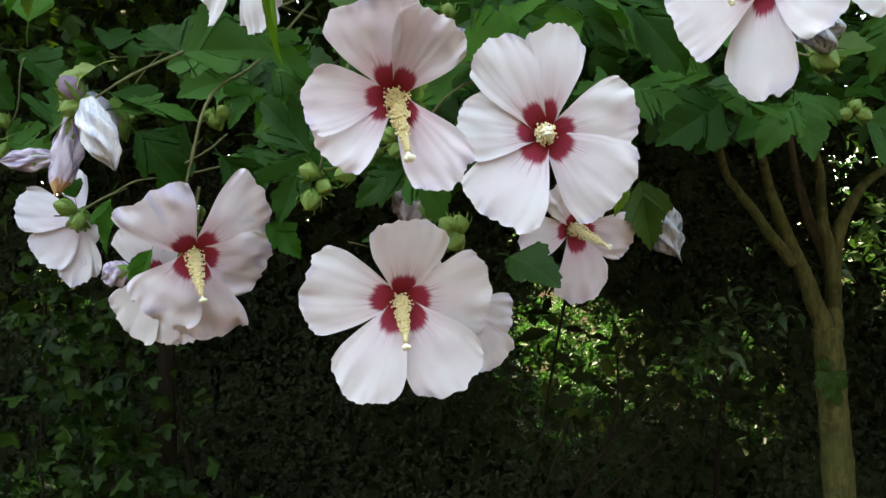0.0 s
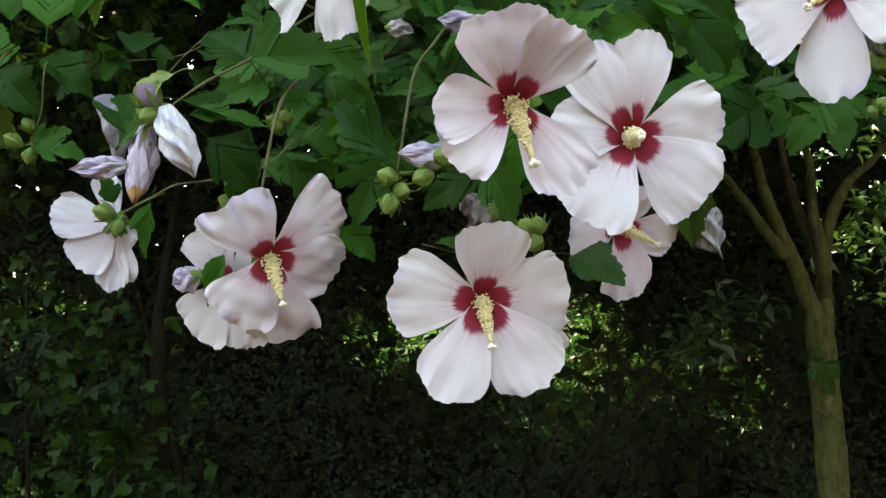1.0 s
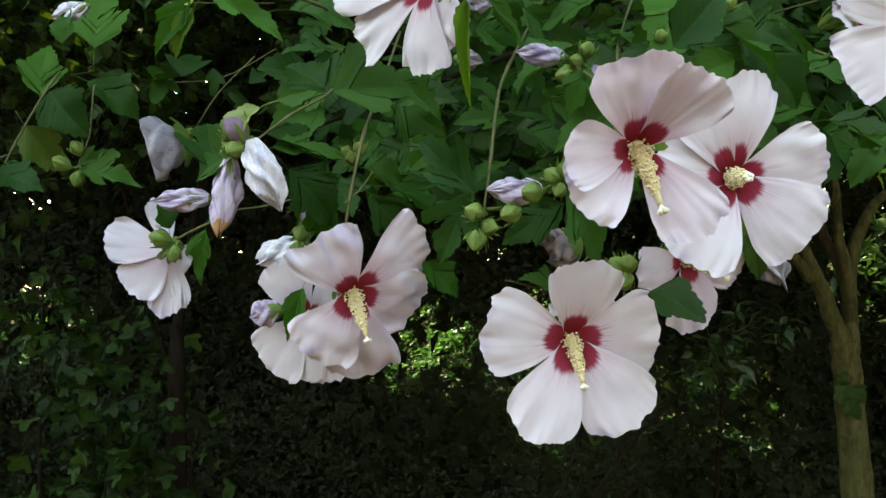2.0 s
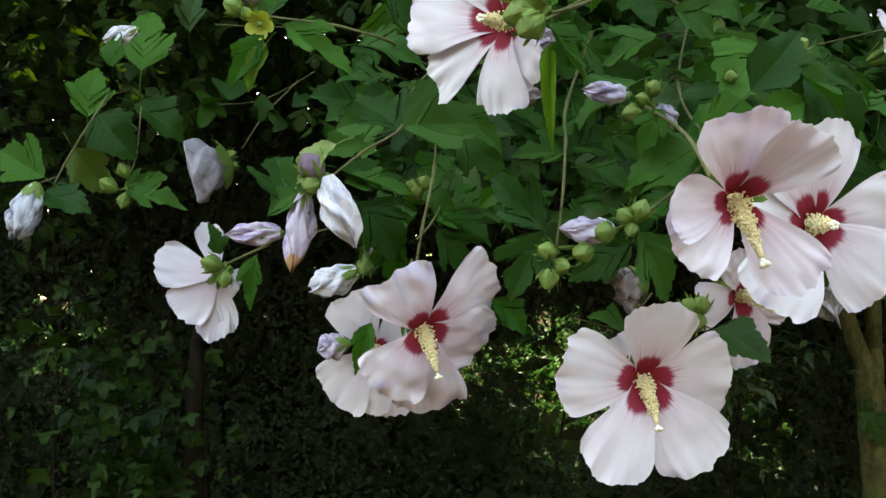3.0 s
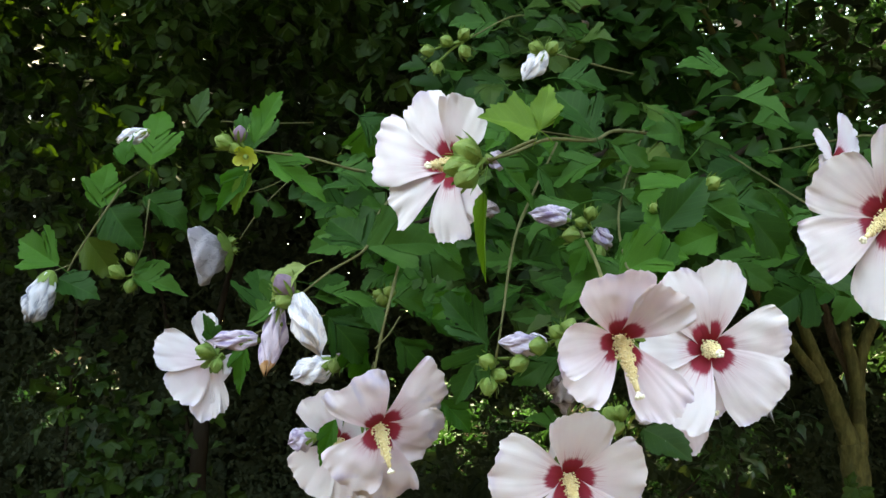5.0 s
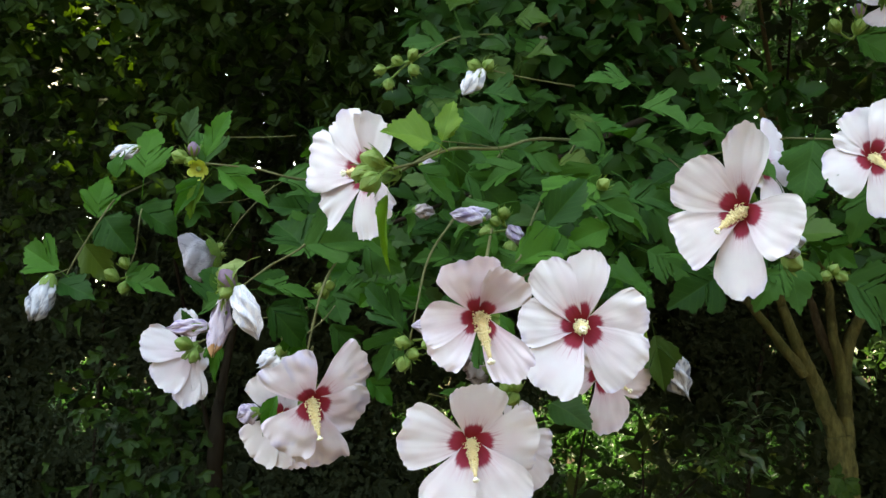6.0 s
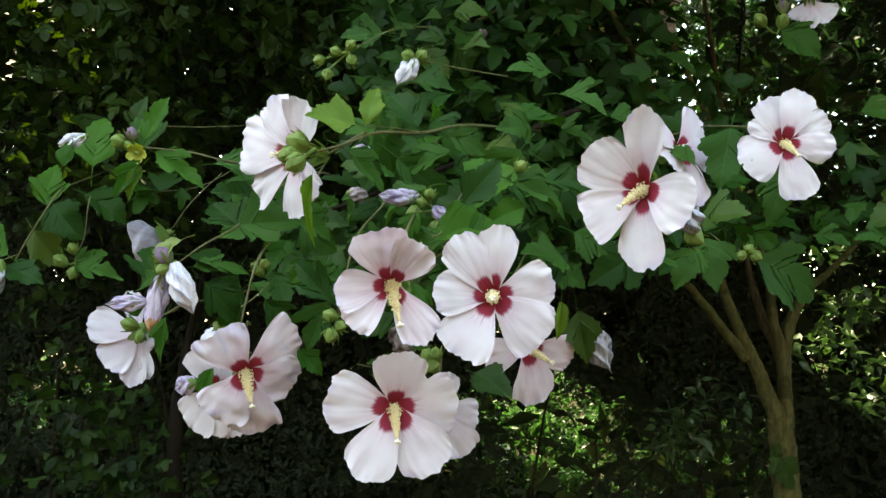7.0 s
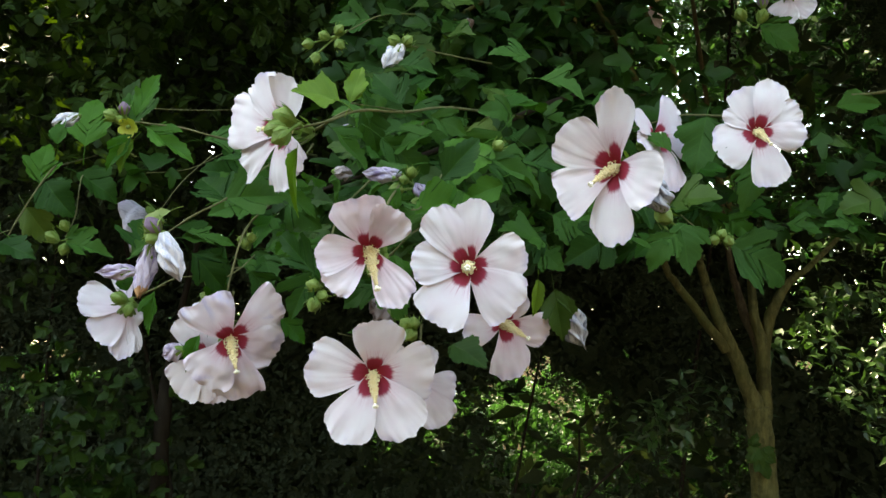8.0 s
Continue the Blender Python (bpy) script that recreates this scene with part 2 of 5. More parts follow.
def bark_material(name, a, b, moss):
    """Mottled bark: fine cracks along the limb, paler plates, greenish bloom and dark knots."""
    m, nodes, links = material(name)
    pos = nodes.new("ShaderNodeTexCoord")
    mp = nodes.new("ShaderNodeMapping")
    mp.inputs["Scale"].default_value = (1, 1, 0.30)
    links.new(pos.outputs["Object"], mp.inputs[0])
    fine = node(nodes, "ShaderNodeTexNoise", Scale=95.0, Detail=6.0, Roughness=0.7)
    links.new(mp.outputs[0], fine.inputs["Vector"])
    plates = node(nodes, "ShaderNodeTexNoise", Scale=24.0, Detail=3.0, Distortion=0.8)
    links.new(pos.outputs["Object"], plates.inputs["Vector"])
    bloom = node(nodes, "ShaderNodeTexNoise", Scale=8.0, Detail=4.0)
    links.new(pos.outputs["Object"], bloom.inputs["Vector"])
    knots = node(nodes, "ShaderNodeTexVoronoi", Scale=21.0)
    links.new(mp.outputs[0], knots.inputs["Vector"])
    colour = mix_colour(nodes, links, ramp(nodes, links, fine.outputs["Fac"], 0.30, 0.72), a, b)
    colour = mix_colour(nodes, links, math_node(nodes, links, "MULTIPLY", ramp(nodes, links, plates.outputs["Fac"], 0.50, 0.66), 0.6), colour, tuple(0.45 * c for c in a))
    colour = mix_colour(nodes, links, math_node(nodes, links, "MULTIPLY", ramp(nodes, links, bloom.outputs["Fac"], 0.48, 0.68), 0.6), colour, moss)
    dark = math_node(nodes, links, "SUBTRACT", 1.0, ramp(nodes, links, knots.outputs["Distance"], 0.08, 0.20))
    colour = mix_colour(nodes, links, math_node(nodes, links, "MULTIPLY", dark, 0.6), colour, (0.022, 0.017, 0.010))
    height = math_node(nodes, links, "MULTIPLY_ADD", plates.outputs["Fac"], 0.8, fine.outputs["Fac"])
    finish(nodes, links, colour, 0.9, 0.0, bump=height, strength=0.8, distance=0.006, spec=0.15)
    return m


M_twig = plain_material("twig_green_brown", (0.048, 0.052, 0.017), (0.145, 0.150, 0.054), 150, 0.7, relief=0.0008)
M_bark = bark_material("bark_grey_olive", (0.058, 0.056, 0.018), (0.138, 0.132, 0.046), (0.074, 0.086, 0.024))
M_bark_brown = bark_material("bark_brown", (0.050, 0.036, 0.018), (0.115, 0.085, 0.042), (0.075, 0.070, 0.026))
# brown bark with deep shade put into its colour
M_bark_shaded = plain_material("shade_toned_brown_bark", (0.010, 0.008, 0.006), (0.036, 0.029, 0.020), 24, 1.0, stretch=(1, 1, 0.25), relief=0.012, spec=0.0)
M_soil = plain_material("soil_leaf_litter", (0.012, 0.010, 0.006), (0.050, 0.040, 0.024), 9, 1.0, relief=0.02, spec=0.0)
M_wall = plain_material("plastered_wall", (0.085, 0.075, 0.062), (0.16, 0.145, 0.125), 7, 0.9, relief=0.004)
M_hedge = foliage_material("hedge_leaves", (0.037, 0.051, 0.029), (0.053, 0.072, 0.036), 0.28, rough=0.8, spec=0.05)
M_creeper = foliage_material("creeper_leaves", (0.009, 0.029, 0.006), (0.054, 0.118, 0.018), 0.3, spec=0.15)
# same leaves as leaf_green, darkened in colour for the shade inside the crown
M_crown_shaded = foliage_material("shade_toned_crown_leaves", (0.011, 0.042, 0.006), (0.034, 0.098, 0.013), 0.3, spec=0.15)
# the bright tone carries part of the sunlight on the far leaves
M_sunlit = foliage_material("sun_brightened_leaves", (0.016, 0.064, 0.012), (0.125, 0.270, 0.075), 0.45, tint=(0.82, 1.0, 0.72), rough=0.42, spec=0.35)
M_olive = foliage_material("olive_vine_leaves", (0.016, 0.040, 0.007), (0.050, 0.093, 0.014), 0.40, tint=(0.95, 1.0, 0.35), spec=0.12)
M_glossy = foliage_material("glossy_leaves", (0.024, 0.072, 0.016), (0.080, 0.165, 0.045), 0.28, tint=(0.85, 1.0, 0.5), rough=0.32, spec=0.6)
M_litter = foliage_material("fallen_leaves", (0.06, 0.04, 0.02), (0.20, 0.15, 0.08), 0.1)


# ---- building helpers ----
def thing(name, at, label, category, group="", kind=""):
    ob = new(name)
    ob.empty_display_size = 0.02
    ob.location = at
    return tagged(ob, label, category, group, kind)


def part(name, bm, mat, parent, label="", kind="", smooth=True):
    """One bmesh as one mesh object under its thing, in the thing's own axes."""
    me = bpy.data.meshes.new(name)
    bm.to_mesh(me)
    bm.free()
    for mt in (mat if isinstance(mat, (list, tuple)) else (mat,)):
        me.materials.append(mt)
    if smooth:
        me.polygons.foreach_set("use_smooth", [True] * len(me.polygons))
    ob = new(name, me)
    ob.parent = parent
    return tagged(ob, label, kind=kind)


def grid_mesh(bm, rows, closed=False, uvs=None, mat=0):
    """Skin over rows of points; uvs: the (u, v) of each point."""
    layer = bm.loops.layers.uv.verify() if uvs else None
    vs = [[bm.verts.new(p) for p in row] for row in rows]
    n = len(rows[0])
    for i in range(len(rows) - 1):
        for j in range(n if closed else n - 1):
            k = (j + 1) % n
            f = bm.faces.new((vs[i][j], vs[i][k], vs[i + 1][k], vs[i + 1][j]))
            f.material_index = mat
            if uvs:
                for loop, (a, b) in zip(f.loops, ((i, j), (i, k), (i + 1, k), (i + 1, j))):
                    loop[layer].uv = uvs[a][b]
    return vs


def smooth_line(points, steps):
    """Catmull-Rom through the points."""
    pts = [Vector(p) for p in points]
    if len(pts) == 2:
        return [pts[0].lerp(pts[1], i / steps) for i in range(steps + 1)]
    pts = [2 * pts[0] - pts[1], *pts, 2 * pts[-1] - pts[-2]]
    line = []
    for a, b, c, d in zip(pts, pts[1:], pts[2:], pts[3:]):
        for i in range(steps):
            t = i / steps
            line.append(0.5 * (2 * b + (c - a) * t + (2 * a - 5 * b + 4 * c - d) * t * t + (3 * b - a - 3 * c + d) * t ** 3))
    return line + [pts[-2]]


def tube(bm, points, r0, r1, sides=7, steps=5, rough=0.0, knots=False, seed=0, mat=0):
    """A round, slightly uneven limb along the points, capped at both ends."""
    line = smooth_line(points, steps)
    rows, ref = [], Vector((0.3, 0.2, 1)).normalized()
    for i, p in enumerate(line):
        d = (line[min(i + 1, len(line) - 1)] - line[max(i - 1, 0)]).normalized()
        if abs(d.dot(ref)) > 0.95:
            ref = Vector((1, 0.1, 0)).normalized()
        x = d.cross(ref).normalized()
        y = d.cross(x)
        r = r0 + (r1 - r0) * i / (len(line) - 1)
        if knots and i % steps == 0:
            r *= 1.3
        row = []
        for k in range(sides):
            a = 2 * math.pi * k / sides
            w = 1 + rough * noise.noise((math.cos(a) * 1.3 + seed * 7.1, math.sin(a) * 1.3, i * 0.45))
            row.append(p + (x * math.cos(a) + y * math.sin(a)) * r * w)
        rows.append(row)
    vs = grid_mesh(bm, rows, True, mat=mat)
    for row in (vs[0][::-1], vs[-1]):
        bm.faces.new(row).material_index = mat


def blob(bm, at, r, axis=(0, 0, 1), stretch=1.0, rows=4, sides=6, mat=0, ribs=0.0, ribcount=5, point=0.0):
    """A small round or egg-shaped body along an axis."""
    q = Vector(axis).to_track_quat("Z", "Y")
    at = Vector(at)
    grid = []
    for i in range(rows + 1):
        a = math.pi * i / rows
        z = -math.cos(a)
        taper = 1 - point * max(0, z) ** 1.5
        row = []
        for k in range(sides):
            b = 2 * math.pi * k / sides
            rr = max(math.sin(a), 0.05) * r * taper * (1 + ribs * math.cos(ribcount * b))
            row.append(at + q @ Vector((math.cos(b) * rr, math.sin(b) * rr, z * r * stretch)))
        grid.append(row)
    grid_mesh(bm, grid, True, mat=mat)


# ---- leaf shapes ----
def leaf_margin(lobe, n, teeth, rnd):
    """One half of a leaf's margin, n + 1 points from foot (0, 0) to tip (1, 0): oval at lobe 0, deeply three-lobed at lobe 1, coarsely toothed."""
    oval = ((0, 0.015), (0.05, 0.16), (0.15, 0.34), (0.27, 0.46), (0.40, 0.50), (0.49, 0.47), (0.56, 0.43), (0.64, 0.37), (0.73, 0.28), (0.87, 0.13), (1, 0))
    three = ((0, 0.015), (0.07, 0.09), (0.18, 0.23), (0.31, 0.38), (0.53, 0.50), (0.50, 0.31), (0.44, 0.16), (0.58, 0.22), (0.69, 0.23), (0.84, 0.12), (1, 0))
    line = []
    for k, ((ax, ay), (bx, by)) in enumerate(zip(oval, three)):
        free = 0.035 * (0 < k < 10)
        line.append(Vector((ax + (bx - ax) * lobe + rnd.uniform(-free, free), ay + (by - ay) * lobe + rnd.uniform(-free, free), 0)))
    line = smooth_line(line, 6)
    run = [0.0]
    for p, q in zip(line, line[1:]):
        run.append(run[-1] + (q - p).length)
    points = []
    for i in range(n + 1):
        at = run[-1] * i / n
        k = min(max(j for j in range(len(run)) if run[j] <= at + 1e-9), len(line) - 2)
        p = line[k].lerp(line[k + 1], (at - run[k]) / max(1e-9, run[k + 1] - run[k]))
        d = (line[k + 1] - line[k]).normalized()
        out = Vector((-d.y, d.x, 0))
        saw = (0.0, 0.6, 1.0, 0.85)[i % 4] * rnd.uniform(0.6, 1.25)
        saw *= teeth * min(1, 8 * max(0, i / n - 0.10)) * min(1, 7 * (1 - i / n)) * (1 - 0.75 * lobe * math.exp(-((i / n - 0.60) / 0.08) ** 2))
        p = p + out * saw + d * saw * 0.6
        points.append((min(1.0, p.x), max(0.0, p.y)))
    points[0], points[-1] = (0.0, 0.0), (1.0, 0.0)
    return points


LEAF_MESHES = {}


def leaf_mesh(lobe, tint, seed):
    """A leaf 1 long and about 1 wide along +x, face up +z, with its stalk: folded at the midrib, arched, wavy and puckered between the veins."""
    key = (lobe, tint, seed)
    if key in LEAF_MESHES:
        return LEAF_MESHES[key]
    bm = bmesh.new()
    n = 40
    rnd = random.Random(seed * 101 + round(lobe * 10))
    arch, wave, fold, twist = rnd.uniform(0.12, 0.45), rnd.uniform(0.03, 0.075), rnd.uniform(0.10, 0.42), rnd.uniform(-0.22, 0.22)
    for side in (-1, 1):
        rows, uvs, mid = [], [], 0.0
        for i, (ex, ey) in enumerate(leaf_margin(lobe, n, 0.042, rnd)):
            mid = 1.0 if i == n else max(mid + 1e-4, min(0.995, ex - 0.84 * ey))
            row, uvr = [], []
            for v in (0, 0.25, 0.5, 0.75, 1) if side > 0 else (1, 0.75, 0.5, 0.25, 0):
                x, y = mid + (ex - mid) * v, side * ey * v
                z = fold * abs(y) - arch * (x - 0.3) ** 2 + wave * math.sin(x * 9 + seed * 2 + 4 * y) * 2 * abs(y) + twist * y * x
                z += 0.0015 * math.sin((x - 0.9 * abs(y)) * 44) * min(1, 6 * abs(y)) + 0.05 * noise.noise((x * 3 + seed, y * 3, lobe))
                row.append((x, y, z))
                uvr.append((x, 2 * y))
            rows.append(row)
            uvs.append(uvr)
        grid_mesh(bm, rows, uvs=uvs)
    bmesh.ops.remove_doubles(bm, verts=bm.verts, dist=1e-5)
    z0 = -arch * 0.09 + 0.05 * noise.noise((seed, 0, lobe))
    tube(bm, [(-0.30, 0.02, z0 - 0.14), (-0.16, 0.01, z0 - 0.05), (0.0, 0, z0), (0.25, 0, z0 + 0.072 * arch - 0.004)], 0.013, 0.006, 5, 3)
    me = bpy.data.meshes.new("leaf")
    bm.to_mesh(me)
    bm.free()
    me.polygons.foreach_set("use_smooth", [True] * len(me.polygons))
    me.materials.append(M_leaf[tint])
    LEAF_MESHES[key] = me
    return me


def scatter(name, count, place, size, mat, parent, seed, shape="oval", face=(0, -0.6, 0.6), spread=0.8, droop=0.0, label=""):
    """Thousands of small folded leaves in one mesh of kind stuff. place(rng, n) gives their feet."""
    rng = np.random.default_rng(seed)
    at = place(rng, count)
    n = len(at)
    if shape == "oval":
        t = np.array([(0, 0, 0), (0.28, 0.20, 0.05), (0.68, 0.17, 0.05), (1, 0, -0.10), (0.68, -0.17, 0.05), (0.28, -0.20, 0.05), (0.5, 0, 0)])
        f = [(0, 1, 6), (1, 2, 6), (2, 3, 6), (3, 4, 6), (4, 5, 6), (5, 0, 6)]
    elif shape == "rhomb":
        t = np.array([(0, 0, 0), (0.42, 0.24, 0.05), (1, 0, -0.10), (0.42, -0.24, 0.05)])
        f = [(0, 1, 2), (0, 2, 3)]
    elif shape == "pointed":
        t = np.array([(0, 0, 0), (0.16, 0.17, 0.04), (0.38, 0.23, 0.05), (0.60, 0.12, 0.03), (1, 0, -0.14), (0.60, -0.12, 0.03), (0.38, -0.23, 0.05), (0.16, -0.17, 0.04), (0.4, 0, 0)])
        f = [(i, (i + 1) % 8, 8) for i in range(8)]
    else:
        t, f = [], []
        deep, broad = (1.0, 0.95) if shape == "palmate" else (0.8, 0.75)
        for k, (ex, ey) in enumerate(leaf_margin(deep, 16, 0.05, random.Random(seed))):
            m = 1.0 if k == 16 else max(0, ex - 0.8 * ey)
            z = -0.3 * (ex - 0.3) ** 2 + 0.25 * ey
            t += [(ex, broad * ey, z), (m, 0, -0.3 * (m - 0.3) ** 2), (ex, -broad * ey, z)]
            if k:
                o = 3 * k
                f += [(o - 3, o, o + 1), (o - 3, o + 1, o - 2), (o - 2, o + 1, o + 2), (o - 2, o + 2, o - 1)]
        t = np.array(t)
    up = np.array(face, float) + rng.normal(0, spread, (n, 3))
    up /= np.linalg.norm(up, axis=1)[:, None]
    d = rng.normal(0, 1, (n, 3)) + np.array((0, 0, -droop))
    d -= up * (d * up).sum(1)[:, None]
    d /= np.linalg.norm(d, axis=1)[:, None]
    s = np.cross(up, d)
    L = size * rng.uniform(0.6, 1.25, n)
    W = L * rng.uniform(0.75, 1.2, n)
    v = at[:, None] + t[None, :, :1] * d[:, None] * L[:, None, None] + t[None, :, 1:2] * s[:, None] * W[:, None, None] + t[None, :, 2:] * up[:, None] * L[:, None, None]
    v = v.reshape(-1, 3) - np.array(parent.location if parent else (0, 0, 0))
    k = len(t)
    faces = (np.array(f)[None] + (np.arange(n) * k)[:, None, None]).reshape(-1, 3)
    me = bpy.data.meshes.new(name)
    me.vertices.add(len(v))
    me.vertices.foreach_set("co", v.ravel())
    me.loops.add(faces.size)
    me.loops.foreach_set("vertex_index", faces.ravel())
    me.polygons.add(len(faces))
    me.polygons.foreach_set("loop_start", np.arange(len(faces)) * 3)
    me.polygons.foreach_set("use_smooth", np.ones(len(faces), bool))
    me.update(calc_edges=True)
    me.materials.append(mat)
    ob = new(name, me)
    ob.parent = parent
    return tagged(ob, label, kind="stuff")


# ---- ground and added enclosing walls ----
bm = bmesh.new()
rows, cells = [], 60
for i in range(cells + 1):
    row = []
    for j in range(cells + 1):
        a, b = 2 * i / cells - 1, 2 * j / cells - 1
        x, y = 300 * a ** 5 + 6 * a, 300 * b ** 5 + 6 * b + 2
        row.append((x, y, 0.05 * noise.noise((x * 0.6, y * 0.6, 0)) + 0.02 * noise.noise((x * 3, y * 3, 4))))
    rows.append(row)
grid_mesh(bm, rows)
bmesh.ops.reverse_faces(bm, faces=bm.faces)
ground = part("ground", bm, M_soil, None, "dark bare soil with leaf litter under the shrubs", "structure")
tagged(ground, category="ground")


def litter_place(rng, n):
    return np.column_stack((rng.uniform(-4, 4, n), rng.uniform(1.0, 4.6, n), rng.uniform(0.02, 0.05, n)))


tagged(scatter("fallen_leaves", 5000, litter_place, 0.07, M_litter, None, 3, face=(0, 0, 1), spread=0.25, label="brown fallen leaves scattered over the soil"), category="leaf litter")


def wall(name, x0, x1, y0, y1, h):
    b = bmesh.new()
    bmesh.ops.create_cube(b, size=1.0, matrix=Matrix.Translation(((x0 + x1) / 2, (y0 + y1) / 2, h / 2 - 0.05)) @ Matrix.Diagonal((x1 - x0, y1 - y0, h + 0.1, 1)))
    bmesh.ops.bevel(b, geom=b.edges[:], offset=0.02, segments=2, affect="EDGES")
    tagged(part(name, b, M_wall, None, "plain plastered wall added out of view to enclose the place", "structure", smooth=False), category="wall")


# unseen walls, added to close the place and cut low sky light
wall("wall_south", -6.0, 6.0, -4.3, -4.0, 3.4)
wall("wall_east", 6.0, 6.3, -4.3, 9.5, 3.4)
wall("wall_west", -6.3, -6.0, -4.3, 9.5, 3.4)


# ---- hedge, creeper and far bushes ----
GAPS = ((0.33, 1.13, 0.15, 0.14, 0.04), (0.40, 0.94, 0.16, 0.11, 0.15), (0.52, 1.10, 0.07, 0.10, 0.15), (0.30, 1.10, 0.50, 0.32, 0.985), (0.98, 0.94, 0.10, 0.12, 0.12), (-0.12, 1.17, 0.14, 0.07, 0.12),
        (0.87, 2.50, 0.07, 0.30, 0.0), (1.20, 2.42, 0.40, 0.42, 0.10), (1.50, 1.60, 0.20, 0.42, 0.42), (0.72, 1.02, 0.04, 0.06, 0.2), (-1.42, 1.29, 0.11, 0.06, 0.15), (-0.10, 0.95, 0.38, 0.26, 0.80), (0.80, 0.98, 0.34, 0.30, 0.90))

# where the sun comes down through the leaves: a place and the gap's radius
SUN_SPOTS = ((1.10, 2.25, 1.56, 0.07), (1.20, 2.25, 1.50, 0.08), (1.17, 2.25, 1.20, 0.075), (1.28, 2.25, 1.68, 0.08), (1.20, 2.25, 1.34, 0.04), (-0.97, 1.8, 2.17, 0.08), (-0.80, 1.8, 2.05, 0.06), (-2.9, 7.2, 1.1, 0.5), (1.30, 2.25, 1.10, 0.06), (1.26, 2.25, 0.98, 0.05), (1.125, 2.22, 1.24, 0.05), (1.17, 2.22, 1.33, 0.05))


def shaded(x, y, z, grow=0.0):
    """False for what would stand in the sun's way to one of the sun spots."""
    ok = np.ones(len(x), bool)
    sx, sy = math.sin(sa) / math.tan(se), math.cos(sa) / math.tan(se)
    for px, py, pz, r in SUN_SPOTS:
        ok &= (np.hypot(x - px - sx * (z - pz), y - py - sy * (z - pz)) > r + grow) | (z < pz + 0.15)
    return ok


def hedge_place(rng, n, y0=2.5, y1=3.5, wide=1.0, grow=0.0):
    """Feet of the hedge's leaves: dense, but for some gaps where daylight comes through."""
    x, y, z = rng.uniform(-3.2, 3.4, n) * wide, rng.uniform(y0, y1, n), rng.uniform(0.0, 3.5, n) * (0.5 + 0.5 * wide)
    k = 3.0 / (y + 0.2) * 1.067
    keep = np.ones(n)
    for gx, gz, rx, rz, thin in GAPS:
        d = ((x * k - gx) / (rx + grow)) ** 2 + ((1.42 + (z - 1.42) * k - gz) / (rz + grow)) ** 2
        keep = np.minimum(keep, np.clip((d - 0.75) * 2.5, thin, 1))
    if y1 < 3.6:
        clump = np.sin(9 * x + 4 * z + 2 * np.sin(5 * y)) + np.sin(11 * z - 5 * x + 7 * y) + np.sin(13 * y + 6 * x + 3 * np.sin(8 * z))
        keep *= np.clip(0.62 + 0.5 * clump, 0.06, 1)
    foot = 1.40 - 0.205 * (y + 0.01) + 0.05 * np.sin(x * 5)
    keep *= np.where((x < -0.40 * y) & (z < foot), 0.04, 1)
    ok = (rng.uniform(0, 1, n) < keep) & shaded(x, y, z, 0.6 * grow)
    return np.column_stack((x, y, z))[ok]


hedge = thing("hedge", (0.2, 3.0, 0), "dense dark hedge of shaded leaves with small gaps", "hedge", kind="stuff")
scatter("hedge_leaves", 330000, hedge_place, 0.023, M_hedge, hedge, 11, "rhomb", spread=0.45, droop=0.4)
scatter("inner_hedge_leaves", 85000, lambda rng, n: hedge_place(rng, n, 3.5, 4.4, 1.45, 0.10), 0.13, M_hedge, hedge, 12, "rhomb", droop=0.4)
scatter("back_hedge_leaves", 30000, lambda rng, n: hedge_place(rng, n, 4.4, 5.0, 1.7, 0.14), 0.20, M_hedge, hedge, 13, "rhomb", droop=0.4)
rng_h = random.Random(4)
for i in range(9):
    x = -3 + 6.2 * i / 8 + rng_h.uniform(-0.15, 0.15)
    y = rng_h.uniform(2.7, 3.3)
    bm = bmesh.new()
    lean = rng_h.uniform(-0.6, 0.6)
    tube(bm, [(x - 0.2, y - 3.0, 0), (x - 0.2 + lean * 0.3, y - 3.0, 0.9), (x - 0.2 + lean, y - 2.95, 2.0), (x - 0.2 + lean * 1.6, y - 2.9, 3.3)], rng_h.uniform(0.006, 0.012), 0.003, 7, 5, 0.3, seed=i)
    part("stem", bm, M_bark_shaded, hedge)


def far_place(rng, n):
    """Low bushes on a bank that rises away from the hedge into the sun."""
    near = rng.uniform(0, 1, n) < 0.6
    x = np.where(near, rng.uniform(-3.8, 3.6, n), rng.uniform(-4.5, 6, n))
    y = np.where(near, 5.1 + 2.2 * rng.uniform(0, 1, n), 5.4 + 4.0 * rng.uniform(0, 1, n))
    top = 0.30 + 0.46 * (y - 5.4) + 0.12 * np.sin(x * 5.3 + y) + 0.08 * np.sin(x * 11.0 + 3 * y) + 0.07 * np.sin(y * 9.0)
    return np.column_stack((x, y, np.maximum(0.03, top - 0.16 * rng.uniform(0, 1, n) ** 1.5)))


bushes = thing("bushes", (0.5, 7.2, 0), "sunlit green bushes beyond the hedge", "bushes", kind="stuff")
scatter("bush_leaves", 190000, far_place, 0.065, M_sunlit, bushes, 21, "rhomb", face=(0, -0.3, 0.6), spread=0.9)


def far_tree_place(rng, n):
    """Airy crowns of far trees that stand in the sun against the sky."""
    c = np.column_stack((rng.uniform(0.6, 4.6, 130), rng.uniform(5.2, 7.5, 130), rng.uniform(1.8, 5.0, 130)))
    return c[rng.integers(0, 130, n)] + rng.normal(0, 1, (n, 3)) * np.array((0.30, 0.30, 0.22))


